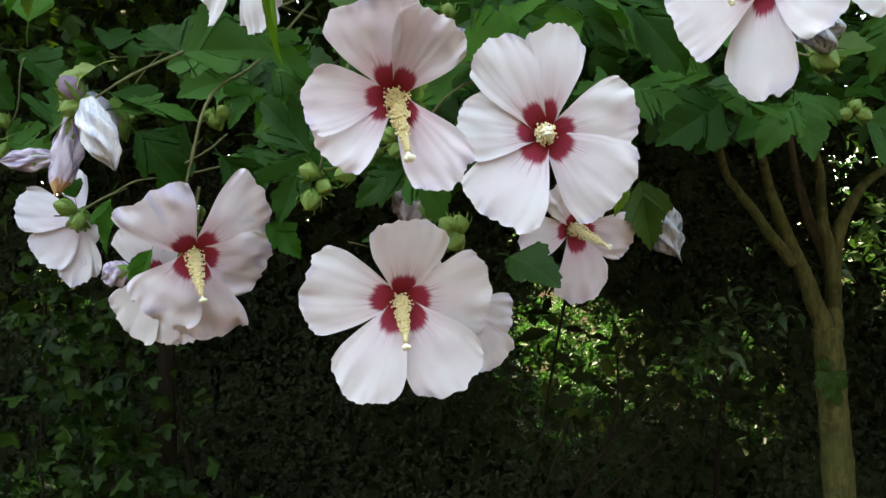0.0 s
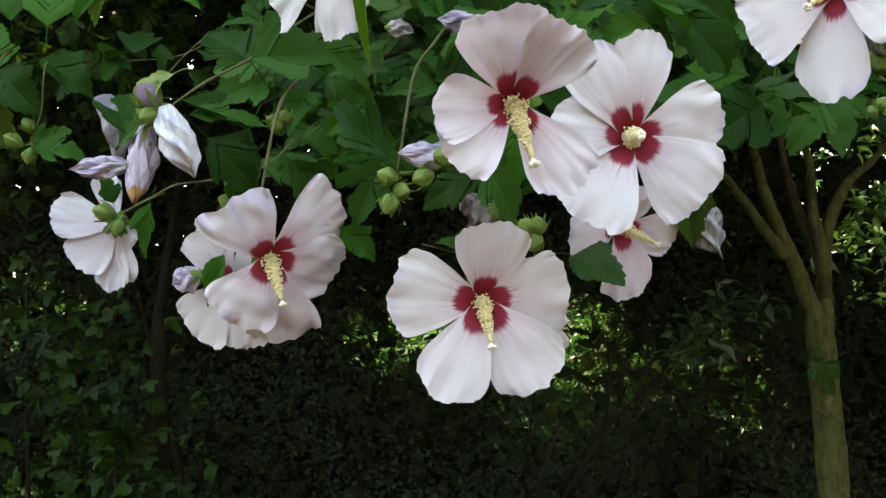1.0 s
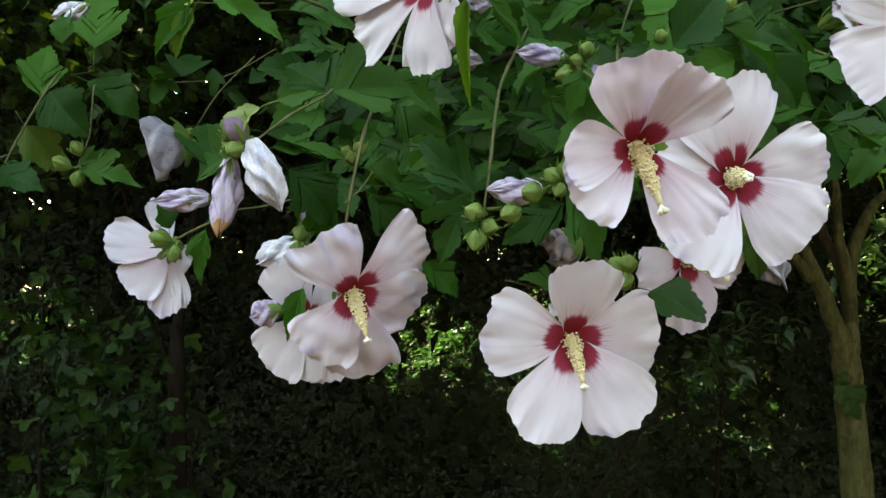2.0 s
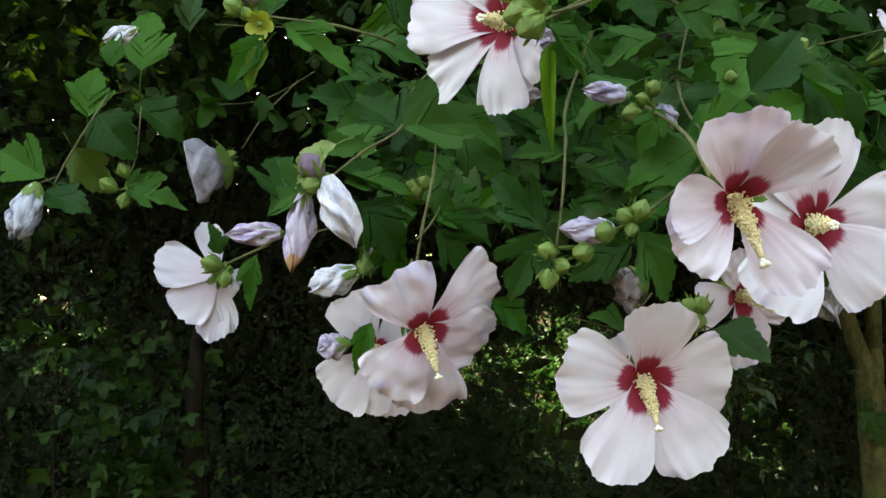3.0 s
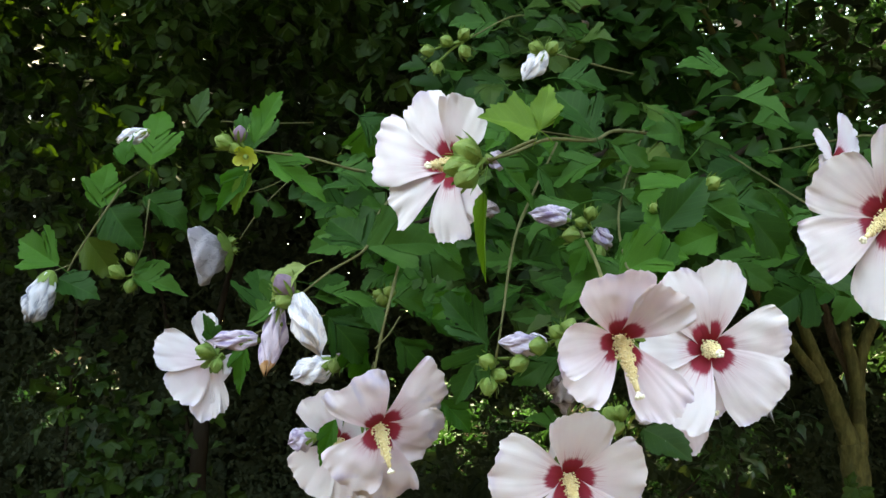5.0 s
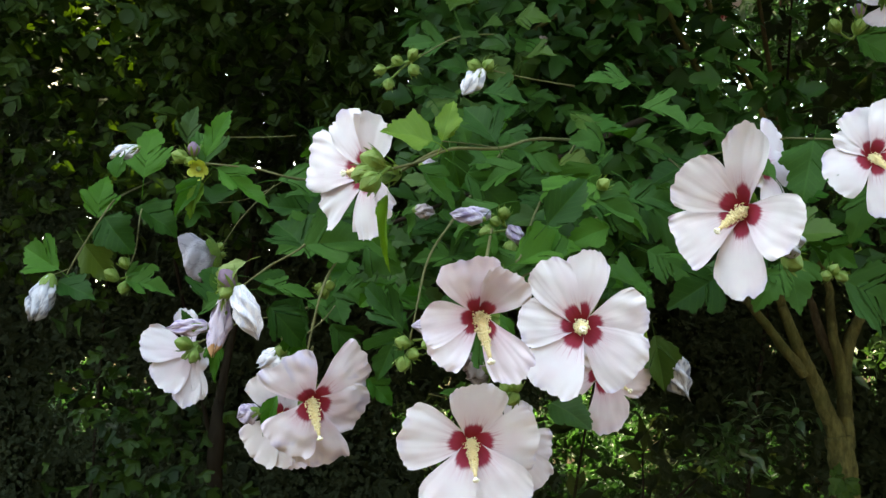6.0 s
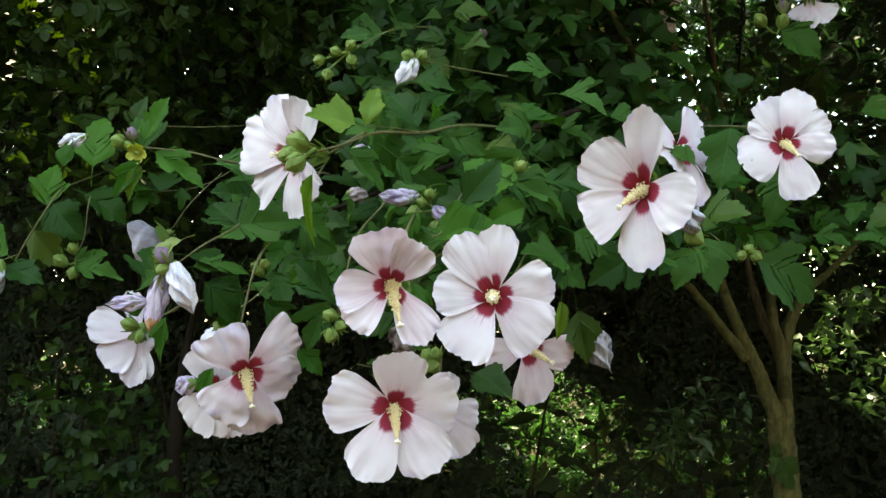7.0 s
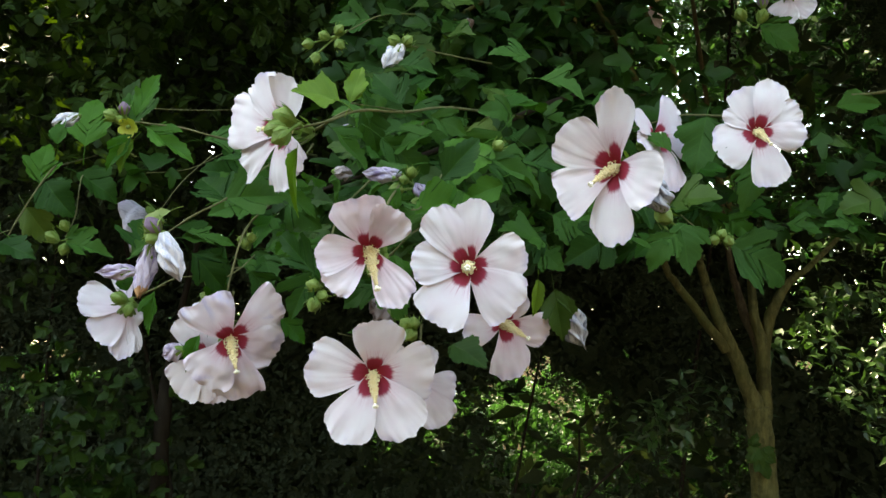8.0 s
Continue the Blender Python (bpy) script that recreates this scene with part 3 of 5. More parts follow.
far_trees = thing("far_trees", (2.5, 6.3, 0), "airy sunlit trees beyond the hedge against the sky", "trees", kind="stuff")
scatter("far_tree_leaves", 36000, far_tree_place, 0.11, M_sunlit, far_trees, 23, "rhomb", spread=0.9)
for i, fx in enumerate((-0.23,)):
    bm = bmesh.new()
    tube(bm, [(fx, 0.1 * i - 0.2, -0.05), (fx + 0.06, 0, 1.6), (fx - 0.05, 0, 3.2), (fx + 0.1, 0, 5.2)], 0.07, 0.02, 9, 6, 0.2, seed=i)
    part("trunk", bm, M_bark_shaded, far_trees)


# dead branches leaning in the shade
dead = thing("dead_branch", (0.02, 2.38, 0), "dead forked branches leaning in the dark below the hedge", "branch")
for k, (pts, r0) in enumerate((([(0, 0, -0.02), (0.18, 0.02, 0.55), (0.36, 0, 0.88), (0.58, 0.04, 1.08)], 0.014), ([(0.18, 0.02, 0.55), (0.34, 0.03, 0.74), (0.55, 0.05, 0.90)], 0.010),
                               ([(0.10, 0.01, 0.30), (0.14, -0.03, 0.62), (0.27, -0.04, 0.98)], 0.009), ([(0.36, 0, 0.88), (0.40, 0, 1.0), (0.41, 0.02, 1.14)], 0.007))):
    bm = bmesh.new()
    tube(bm, pts, r0 * 0.65, 0.003, 8, 7, 0.3, seed=k + 30)
    part("branch", bm, M_bark_shaded, dead)


# creeper on a trunk whose colour is darkened for the shade
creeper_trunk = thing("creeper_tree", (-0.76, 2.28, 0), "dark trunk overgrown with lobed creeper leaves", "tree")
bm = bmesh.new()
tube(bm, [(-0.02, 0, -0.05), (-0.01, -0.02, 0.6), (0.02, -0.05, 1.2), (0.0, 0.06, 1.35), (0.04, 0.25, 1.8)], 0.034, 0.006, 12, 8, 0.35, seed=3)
part("trunk", bm, M_bark_shaded, creeper_trunk)


def creeper_place(rng, n):
    centres = np.array([(-0.95, 2.0, 1.36), (-0.82, 1.95, 1.25), (-0.78, 1.98, 1.10), (-0.74, 2.0, 0.98), (-0.72, 2.05, 0.84), (-0.90, 2.05, 1.12), (-0.68, 2.1, 0.70), (-0.86, 1.95, 0.95)])
    c = centres[rng.integers(0, len(centres), n)]
    return c + rng.normal(0, 1, (n, 3)) * np.array((0.065, 0.06, 0.075))


scatter("creeper_leaves", 400, creeper_place, 0.046, M_creeper, creeper_trunk, 31, "palmate", face=(0, -0.7, 0.6), spread=0.75, droop=1.2)


# a looser bush beside the tree
side_bush = thing("side_bush", (1.5, 2.3, 0), "loose green bush with glossy pointed leaves beside the tree", "bush")
rng_s = random.Random(8)
for i in range(6):
    b_x, b_z = rng_s.uniform(-0.35, 0.35), rng_s.uniform(1.3, 1.9)
    bm = bmesh.new()
    tube(bm, [(rng_s.uniform(-0.08, 0.08), rng_s.uniform(-0.05, 0.05), -0.02), (b_x * 0.4, 0, b_z * 0.5), (b_x, rng_s.uniform(-0.1, 0.1), b_z)], 0.010, 0.004, 7, 6, 0.2, seed=i)
    part("stem", bm, M_bark_shaded, side_bush)


def side_place(rng, n):
    """Rosettes of leaves at the shoots' ends, some of them in the sun."""
    tips = np.column_stack((rng.uniform(1.05, 2.0, 40), rng.uniform(2.1, 2.4, 40), rng.uniform(0.75, 1.80, 40)))
    tips[:14, 0], tips[:14, 2] = rng.uniform(1.02, 1.32, 14), rng.uniform(1.10, 1.72, 14)
    tips[14:20] = np.column_stack((rng.uniform(0.62, 0.86, 6), rng.uniform(2.25, 2.40, 6), rng.uniform(1.10, 1.32, 6)))
    tips[20:24] = (1.125, 2.22, 1.24), (1.184, 2.22, 1.18), (1.17, 2.22, 1.33), (1.10, 2.22, 1.50)
    return tips[rng.integers(0, 40, n)] + rng.normal(0, 1, (n, 3)) * np.array((0.035, 0.035, 0.025))


scatter("bush_leaves", 950, side_place, 0.044, M_glossy, side_bush, 33, "pointed", face=(0, -0.5, 0.8), spread=0.6, droop=0.3)


def hanging_place(rng, n):
    """Vines that hang from the canopy in strands, ending at uneven heights."""
    k = rng.integers(0, 90, n)
    sx, sy, low = rng.uniform(-1.9, 0.0, 90), rng.uniform(1.35, 2.2, 90), rng.uniform(1.45, 2.3, 90)
    low = np.maximum(low, 1.72 + 0.5 * (sx + 0.5))
    z = low[k] + rng.uniform(0, 1, n) ** 0.8 * (2.6 - low[k])
    x, y = sx[k] + rng.normal(0, 0.07, n), sy[k] + rng.normal(0, 0.08, n)
    return np.column_stack((x, y, z))[shaded(x, y, z)]


scatter("hanging_leaves", 8000, hanging_place, 0.044, M_olive, creeper_trunk, 37, "palmate", face=(0, -0.5, 0.6), spread=0.9, droop=0.9)


# ---- the hibiscus tree: stems, crown, twigs and leaves ----
TREE = Vector((0.77, 1.785, 0.0))
hibiscus = thing("hibiscus_tree", TREE, "multi-stemmed hibiscus tree with grey-olive bark and green lobed leaves", "tree")


def limb(points, r0, r1, name="limb", sides=12, mat=None):
    b = bmesh.new()
    tube(b, [Vector(p) - TREE for p in points], r0, r1, sides, 8, 0.16, seed=len(points) + r0 * 100)
    part(name, b, mat or M_bark, hibiscus)


limb([(0.775, 1.79, -0.05), (0.765, 1.785, 0.5), (0.755, 1.78, 0.90), (0.750, 1.78, 1.06), (0.747, 1.78, 1.17), (0.740, 1.78, 1.245)], 0.033, 0.027, "trunk", 18)
limb([(0.745, 1.78, 1.19), (0.736, 1.778, 1.25), (0.716, 1.775, 1.300), (0.693, 1.765, 1.362), (0.663, 1.755, 1.426), (0.634, 1.745, 1.502), (0.614, 1.73, 1.56), (0.47, 1.50, 1.83), (0.26, 1.25, 2.10)], 0.0215, 0.005)
limb([(0.672, 1.76, 1.375), (0.650, 1.752, 1.405), (0.624, 1.742, 1.434), (0.591, 1.725, 1.477), (0.547, 1.70, 1.526), (0.513, 1.67, 1.580), (0.36, 1.35, 1.85), (0.20, 1.05, 1.95)], 0.0125, 0.005)
limb([(0.752, 1.785, 1.19), (0.762, 1.795, 1.245), (0.766, 1.80, 1.30), (0.767, 1.80, 1.345), (0.765, 1.80, 1.395), (0.752, 1.80, 1.452), (0.745, 1.79, 1.529), (0.735, 1.78, 1.59), (0.58, 1.60, 1.86), (0.38, 1.4, 2.15)], 0.0200, 0.004)
limb([(0.768, 1.805, 1.34), (0.776, 1.81, 1.395), (0.792, 1.81, 1.451), (0.811, 1.81, 1.488), (0.835, 1.82, 1.520), (0.866, 1.83, 1.546), (0.905, 1.845, 1.570), (1.06, 1.98, 1.68), (1.25, 2.2, 1.85)], 0.0165, 0.004)
limb([(0.770, 1.81, 1.35), (0.760, 1.83, 1.41), (0.747, 1.85, 1.453), (0.738, 1.87, 1.521), (0.726, 1.88, 1.603), (0.70, 1.95, 2.1), (0.68, 2.0, 2.5)], 0.0140, 0.004, mat=M_bark_brown)
# inner limbs take the shade-darkened bark so they sink into the crown
limb([(0.36, 1.35, 1.85), (0.22, 1.0, 1.75), (0.05, 0.90, 1.66), (-0.10, 0.86, 1.60), (-0.22, 0.90, 1.57)], 0.005, 0.002, sides=8, mat=M_bark_shaded)
limb([(0.47, 1.50, 1.83), (0.40, 1.15, 1.78), (0.28, 0.97, 1.70), (0.14, 0.88, 1.61), (0.04, 0.85, 1.56)], 0.005, 0.002, sides=8, mat=M_bark_shaded)
limb([(0.20, 1.05, 1.95), (0.08, 1.05, 1.90), (-0.02, 1.1, 1.82)], 0.005, 0.002, sides=8)


def stem(name, points, r0, r1, mat):
    b = bmesh.new()
    if points[0][1] < 0.56 and points[0][2] < 1.55:                  # the hidden ends climb into the crown
        points = [(x, y, z + 0.28 * max(0, y - 0.54)) for x, y, z in points]
    tube(b, [Vector(p) - TREE for p in points], r0 * 0.55, r1 * 0.50, 7, 5, 0.3, True, seed=r0 * 1e4 + points[0][0] * 50)
    part(name, b, mat, hibiscus)


LEAF_SEED = [0]


def leaf(base, tip, width, lobe, tilt, tint, facing=None):
    """A leaf of the tree from its foot to its tip, with its stalk; its face is turned to the light in front and above."""
    base, tip = Vector(base), Vector(tip)
    d = tip - base
    length = d.length
    x = d.normalized()
    face = Vector(facing) if facing else Vector((0.15 * math.sin(LEAF_SEED[0] * 2.4), -0.85 + 0.5 * tilt, 0.45 + 0.35 * math.sin(LEAF_SEED[0] * 1.7)))
    z = (face - x * face.dot(x)).normalized()
    y = z.cross(x)
    LEAF_SEED[0] += 1
    ob = new("leaf", leaf_mesh(round(lobe * 4) / 4, tint, LEAF_SEED[0] % 7))
    ob.parent = hibiscus
    w = width * length * 1.15
    m = Matrix((x * length, y * w, z * length)).transposed().to_4x4()
    m.translation = base - TREE
    ob.matrix_basis = m
    return ob


def cup(bm, at, axis, radius, depth, points, cut, turn):
    """A green cup with pointed lobes: cut is how deep its lobes are parted."""
    q = Vector(axis).to_track_quat("Z", "Y")
    at = Vector(at)
    rows, n, sides = [], 7, points * 8
    for i in range(n + 1):
        u = i / n
        row = []
        for k in range(sides):
            a = 2 * math.pi * k / sides
            lobe = abs(math.sin(points * a / 2)) ** (1.9 if cut > 0.7 else 0.6)
            reach = u * (1 - cut * (1 - lobe))
            r = radius * (0.20 + 0.45 * math.sin(min(1, reach * 1.3) * math.pi / 2) ** 0.8 + 0.42 * reach ** 1.6)
            z = depth * reach ** 1.15 * (1 + 0.08 * math.sin(k * 1.7 + turn))
            row.append(at + q @ Vector((math.cos(a + turn) * r, math.sin(a + turn) * r, z)))
        rows.append(row)
    vs = grid_mesh(bm, rows, True)
    bm.faces.new(vs[0][::-1])


def hibiscus_flower(label, centre, facing, petals, column_tip, stalk, tone=0.0, crumple=1.0):
    """petals: azimuth in degrees, length, width and forward reach in mm; some also how round the end is and how far it leans to one side."""
    centre, z = Vector(centre), Vector(facing).normalized()
    x = Vector((0, 0, 1)).cross(z).normalized()
    y = z.cross(x)
    ob = thing("hibiscus_flower", centre, label, "flower", "flowers on the hibiscus tree")
    m = Matrix((x, y, z)).transposed().to_4x4()
    m.translation = centre
    ob.matrix_basis = m
    inv = m.inverted()
    seed = centre.x * 37 + centre.z * 91
    rnd = random.Random(round(seed * 100))
    for k, (az, length, width, lift, *form) in enumerate(petals):
        L, W, H = length / 1000, width / 1000, lift / 1000
        ca, sa_ = math.cos(radians(az)), math.sin(radians(az))
        bow, tilt, curl = rnd.uniform(0.07, 0.14), rnd.uniform(0.08, 0.15), rnd.uniform(-0.04, 0.14)
        ruffle, skew, ph = crumple * rnd.uniform(0.0007, 0.0015), rnd.uniform(-0.10, 0.10), rnd.uniform(0, 40)
        blunt = rnd.uniform(0.24, 0.38)
        if form:
            blunt, skew = form
        b = bmesh.new()
        rows, uvs, nu, nv = [], [], 20, 34
        for i in range(nu + 1):
            u = i / nu
            row, uvr = [], []
            s = 0.20 + 0.80 * math.sin(math.pi / 2 * u ** 1.2)
            for j in range(nv + 1):
                v = 2 * j / nv - 1
                edge = 1.0 - blunt * (1 - math.cos(1.28 * v)) + 0.050 * noise.noise((v * 2.2 + ph, ph, 0)) + 0.036 * noise.noise((v * 6 + ph, 3, ph)) + 0.018 * noise.noise((v * 14 + ph, 7, ph)) + skew * v * 0.35
                r = 0.0025 + (L * edge - 0.0025) * u
                lat = W * 0.49 * math.sin(1.28 * v) / math.sin(1.28) * s * (1 + 0.05 * u * noise.noise((v + ph, u * 4, 8)))
                h = H * u + bow * L * math.sin(math.pi * u ** 0.8) * (1 - 0.5 * u) - bow * 0.35 * L * u ** 3
                h += tilt * lat - curl * lat * lat / W * 2
                h += ruffle * u * u * noise.noise((u * 3.5 + ph, v * 2.2, ph)) * 2.2 + 0.0003 * noise.noise((v * 5.5 + ph, u * 0.7, 11)) * u * (1.2 - 0.6 * u)
                h += 0.0016 * crumple * u ** 5 * noise.noise((v * 4 + ph, ph, 9)) + 0.0016 * u ** 9 * noise.noise((v * 10 + ph, u * 3, 5))
                h += 0.0003 * u * (abs(noise.noise((v * 3.1 + ph, u * 0.8, 2))) - 0.25)
                row.append((ca * r - sa_ * lat, sa_ * r + ca * lat, h + 0.0004 * k))
                uvr.append((u, v))
            rows.append(row)
            uvs.append(uvr)
        grid_mesh(b, rows, uvs=uvs)
        grid_mesh(b, [[(px, py, ph_ - 0.00035) for px, py, ph_ in row] for row in rows], uvs=uvs, mat=1)
        part("petal", b, (M_petal_back if tone > 1.5 else M_petal[2 if crumple > 2 else 1 if tone > 0.5 else 0], M_petal_back), ob)
    # column with its stamens and the five-parted stigma
    tip = inv @ Vector(column_tip)
    mid = Vector((tip.x * 0.35, tip.y * 0.35, tip.z * 0.55))
    line = smooth_line([(0, 0, -0.001), mid, tip], 8)
    b = bmesh.new()
    tube(b, [(0, 0, -0.002), mid, tip], 0.0033, 0.0013, 9, 8, 0.1, seed=seed)
    column = part("stamen_column", b, M_cream, ob, "cream staminal column dusted with pollen")
    b = bmesh.new()
    for i in range(300):
        t = 0.03 + 0.80 * (i / 299) ** 1.25
        f = t * (len(line) - 1)
        p = line[int(f)].lerp(line[min(int(f) + 1, len(line) - 1)], f % 1)
        d = (line[min(int(f) + 1, len(line) - 1)] - line[int(f)]).normalized()
        a = i * 2.39996
        sx = d.cross(Vector((0.2, 1, 0.1))).normalized()
        side = sx * math.cos(a) + d.cross(sx) * math.sin(a)
        reach = rnd.uniform(0.0020, 0.0052) * (1.35 - 1.05 * t)
        q = p + side * reach + d * rnd.uniform(0, 0.002)
        if i % 2 == 0:
            tube(b, [p, q], 0.00030, 0.00022, 4, 1)
        blob(b, q, rnd.uniform(0.00050, 0.00080), side, 0.8, 3, 5)
    part("pollen", b, M_pollen, column, "pale yellow stamens dusted with pollen", "stuff")
    b = bmesh.new()
    d = (tip - mid).normalized()
    sx = d.cross(Vector((0.2, 1, 0.1))).normalized()
    for i in range(5):
        a = i * 2 * math.pi / 5
        side = sx * math.cos(a) + d.cross(sx) * math.sin(a)
        q = tip + d * 0.003 + side * 0.0013
        tube(b, [tip, q], 0.0005, 0.0004, 5, 2)
        blob(b, q, 0.00135, d, 0.9, 4, 6)
    part("stigma", b, M_stigma, column, "creamy stigma")
    # calyx cup, epicalyx bracts and stalk
    b = bmesh.new()
    cup(b, (0, 0, -0.024), (0, 0, 1), 0.0110, 0.027, 5, 0.72, radians(petals[0][0] + 36))
    part("calyx", b, M_calyx, ob, "pale green calyx with pointed sepals")
    b = bmesh.new()
    cup(b, (0, 0, -0.026), (0, 0, 1), 0.0125, 0.019, 7, 0.93, 0.3)
    part("epicalyx", b, M_calyx, ob, "thin green bracts under the calyx")
    if stalk:
        b = bmesh.new()
        tube(b, [Vector((0, 0, -0.024))] + [inv @ Vector(p) for p in stalk], 0.0013, 0.0011, 7, 5, 0.15, seed=seed)
        part("stalk", b, M_twig, ob)
    return ob


def spent_flower(label, base, tip, radius, tone, flare):
    """A flower that has rolled up again: twisted folds round an axis, open at the end by `flare`."""
    base, tip = Vector(base), Vector(tip)
    d = tip - base
    length = d.length
    ob = thing("spent_flower", base, label, "flower", "spent flowers on the hibiscus tree")
    q = d.to_track_quat("Z", "Y")
    rows, uvs, n, sides, ph = [], [], 30, 60, base.x * 40 + base.z * 17
    calm = 1 - 0.85 * max(0, flare - 0.6) / 0.4
    for i in range(n + 1):
        u = i / n
        body = (0.30 + 0.70 * math.sin(math.pi * min(1, u * 0.92 + 0.06)) ** 0.8) * (1 - flare) + flare * (0.2 + 0.8 * u ** 0.8)
        close = 1 - (1 - flare) * max(0, (u - 0.82) / 0.18) ** 2 * 0.75
        row, uvr = [], []
        for k in range(sides):
            a = 2 * math.pi * k / sides
            ca, sn = math.cos(a), math.sin(a)
            twist = a + u * 2.2
            fold = 1 + 0.24 * calm * math.sin(5 * twist + ph) * (0.4 + u) + 0.30 * noise.noise((ca * 1.5 + ph, sn * 1.5, u * 3.0)) * calm
            fold += 0.09 * calm * math.sin(11 * twist + 2 * ph) * u + 0.16 * calm * (abs(noise.noise((ca * 4 + ph, sn * 4, u * 5.0))) - 0.2)
            fold += 0.09 * calm * (abs(noise.noise((ca * 7 + ph, sn * 7, u * 9.0))) - 0.2) * (0.4 + u)
            r = radius * body * close * fold
            z = u * length * (1 + 0.25 * u * u * noise.noise((ca * 2.6 + ph, sn * 2.6, 5)) + 0.10 * u ** 3 * noise.noise((ca * 9 + ph, sn * 9, 2)))
            bend = radius * 0.5 * math.sin(u * 2.4 + ph)
            row.append(q @ Vector((ca * r + bend * u, sn * r, z)))
            uvr.append((u, 2 * abs(k / sides - 0.5)))
        rows.append(row)
        uvs.append(uvr)
    b = bmesh.new()
    vs = grid_mesh(b, rows, True, uvs=uvs)
    b.faces.new(vs[-1])
    mat = M_lilac[0 if tone < 0.45 else 1 if tone < 1.2 else 2 if tone < 2 else 3 if tone < 2.5 else 4]
    if 0.5 < tone < 0.7:                     # the tip has dried to rust brown
        b.faces.ensure_lookup_table()
        for f in b.faces[26 * sides:]:
            f.material_index = 1
    part("rolled_petals", b, (mat, M_rust), ob)
    b = bmesh.new()
    cup(b, -d.normalized() * 0.003, d, radius * 0.78, min(0.015, length * 0.5), 5, 0.5, ph)
    part("calyx", b, M_calyx, ob, "green calyx")
    return ob


def bud_cluster(label, foot, buds, plum=(), opened=()):
    """buds: foot, tip and radius of each; plum: which of them show a dark tip."""
    foot = Vector(foot)
    ob = thing("bud_cluster", foot, label, "flower bud", "buds on the hibiscus tree")
    for k, (base, tip, r) in enumerate(buds):
        base, tip = Vector(base) - foot, Vector(tip) - foot
        d = (tip - base).normalized() if (tip - base).length > 1e-6 else Vector((0, -1, 0))
        c = base.lerp(tip, 0.6)
        b = bmesh.new()
        if k in opened:                      # an empty calyx, spread like a star
            cup(b, c - d * r * 0.6, d, r * 1.35, r * 1.1, 5, 0.5, 0.4)
            bud = part("calyx", b, M_open_calyx, ob, "open yellow-green calyx")
            b = bmesh.new()
            blob(b, c, r * 0.35, d, 1.0, 5, 8)
            part("ovary", b, M_bud, bud)
            continue
        blob(b, c, r * 0.90, d, 1.22, 10, 20, ribs=0.11, ribcount=5, point=0.45)
        bud = part("bud", b, M_plum if k in plum else M_bud, ob, "plum-coloured bud tip" if k in plum else "")
        b = bmesh.new()
        cup(b, c - d * r * 1.25, d, r * 1.22, r * 2.0, 8, 0.92, k)
        part("epicalyx", b, M_calyx, bud)
        b = bmesh.new()
        tube(b, [(0, 0, 0), base * 0.5 - d * r * 0.6, c - d * r], 0.0011, 0.0013, 6, 4, 0.1)
        part("stalk", b, M_calyx, ob)
    return ob


# ---- open flowers ----
hibiscus_flower('white hibiscus flower with dark red eye nodding on its twig', (-0.0065, 0.337, 1.4655), (-0.05, -0.97, -0.22),
    [(180, 32, 27, 28), (-145, 34, 33, 24), (-55, 41, 29, 20), (50, 36, 29, 32), (98, 37, 37, 24, 0.28, -0.1)],
    (-0.0015, 0.323, 1.441), [(-0.002, 0.42, 1.506), (0.003, 0.52, 1.54)], tone=0.6, crumple=1.5)
hibiscus_flower('white hibiscus flower with dark red eye, fully open', (0.0605, 0.4235, 1.4600), (-0.05, -1, -0.1),
    [(-125, 49, 45, 21), (-42, 48, 46, 12), (14, 45, 35, 14), (83, 51, 31, 15), (121, 51, 33, 21), (170, 42, 36, 19)],
    (0.0590, 0.396, 1.4573), [(0.078, 0.48, 1.476), (0.1, 0.6, 1.507)], tone=0.0)
hibiscus_flower('white hibiscus flower with dark red eye, hanging below the leaves', (-0.016, 0.47, 1.379), (0.08, -0.98, -0.12),
    [(167, 53, 48, 23), (82, 45, 43, 20), (2, 49, 52, 5), (-56, 56, 47, 17), (-118, 57, 42, 20)],
    (-0.013, 0.452, 1.357), [(-0.013, 0.5, 1.397), (-0.007, 0.52, 1.428), (-0.001, 0.54, 1.446)], tone=0.3)
hibiscus_flower('white hibiscus flower with dark red eye, creased and lilac-edged', (-0.137, 0.495, 1.409), (0.25, -0.88, -0.4),
    [(-14, 44, 46, 1), (42, 54, 42, 3, 0.22, 0.40), (-80, 57, 46, 2, 0.2, 0.0), (-122, 44, 46, 9), (121, 46, 45, 14, 0.10, 0.20)],
    (-0.129, 0.482, 1.384), [(-0.146, 0.53, 1.436), (-0.143, 0.53, 1.45)], tone=0.8, crumple=2.4)
hibiscus_flower('white hibiscus flower half hidden behind a larger bloom', (-0.167, 0.535, 1.394), (-0.25, -0.9, -0.2),
    [(-135, 42, 43, 10), (-104, 40, 37, 10), (-72, 43, 36, 10), (34, 38, 31, 10), (108, 40, 36, 10)],
    (-0.158, 0.51, 1.386), [(-0.156, 0.56, 1.417), (-0.148, 0.55, 1.439)], tone=0.4)
hibiscus_flower('white hibiscus flower mostly hidden behind another bloom', (0.013, 0.6, 1.368), (0.3, -0.9, -0.15),
    [(-125, 36, 30, 10), (-56, 50, 38, 10), (-16, 39, 38, 10), (75, 36, 30, 10), (141, 41, 34, 10)],
    (0.022, 0.572, 1.363), [(0.016, 0.62, 1.395), (0.019, 0.62, 1.421)], tone=2.0, crumple=1.5)
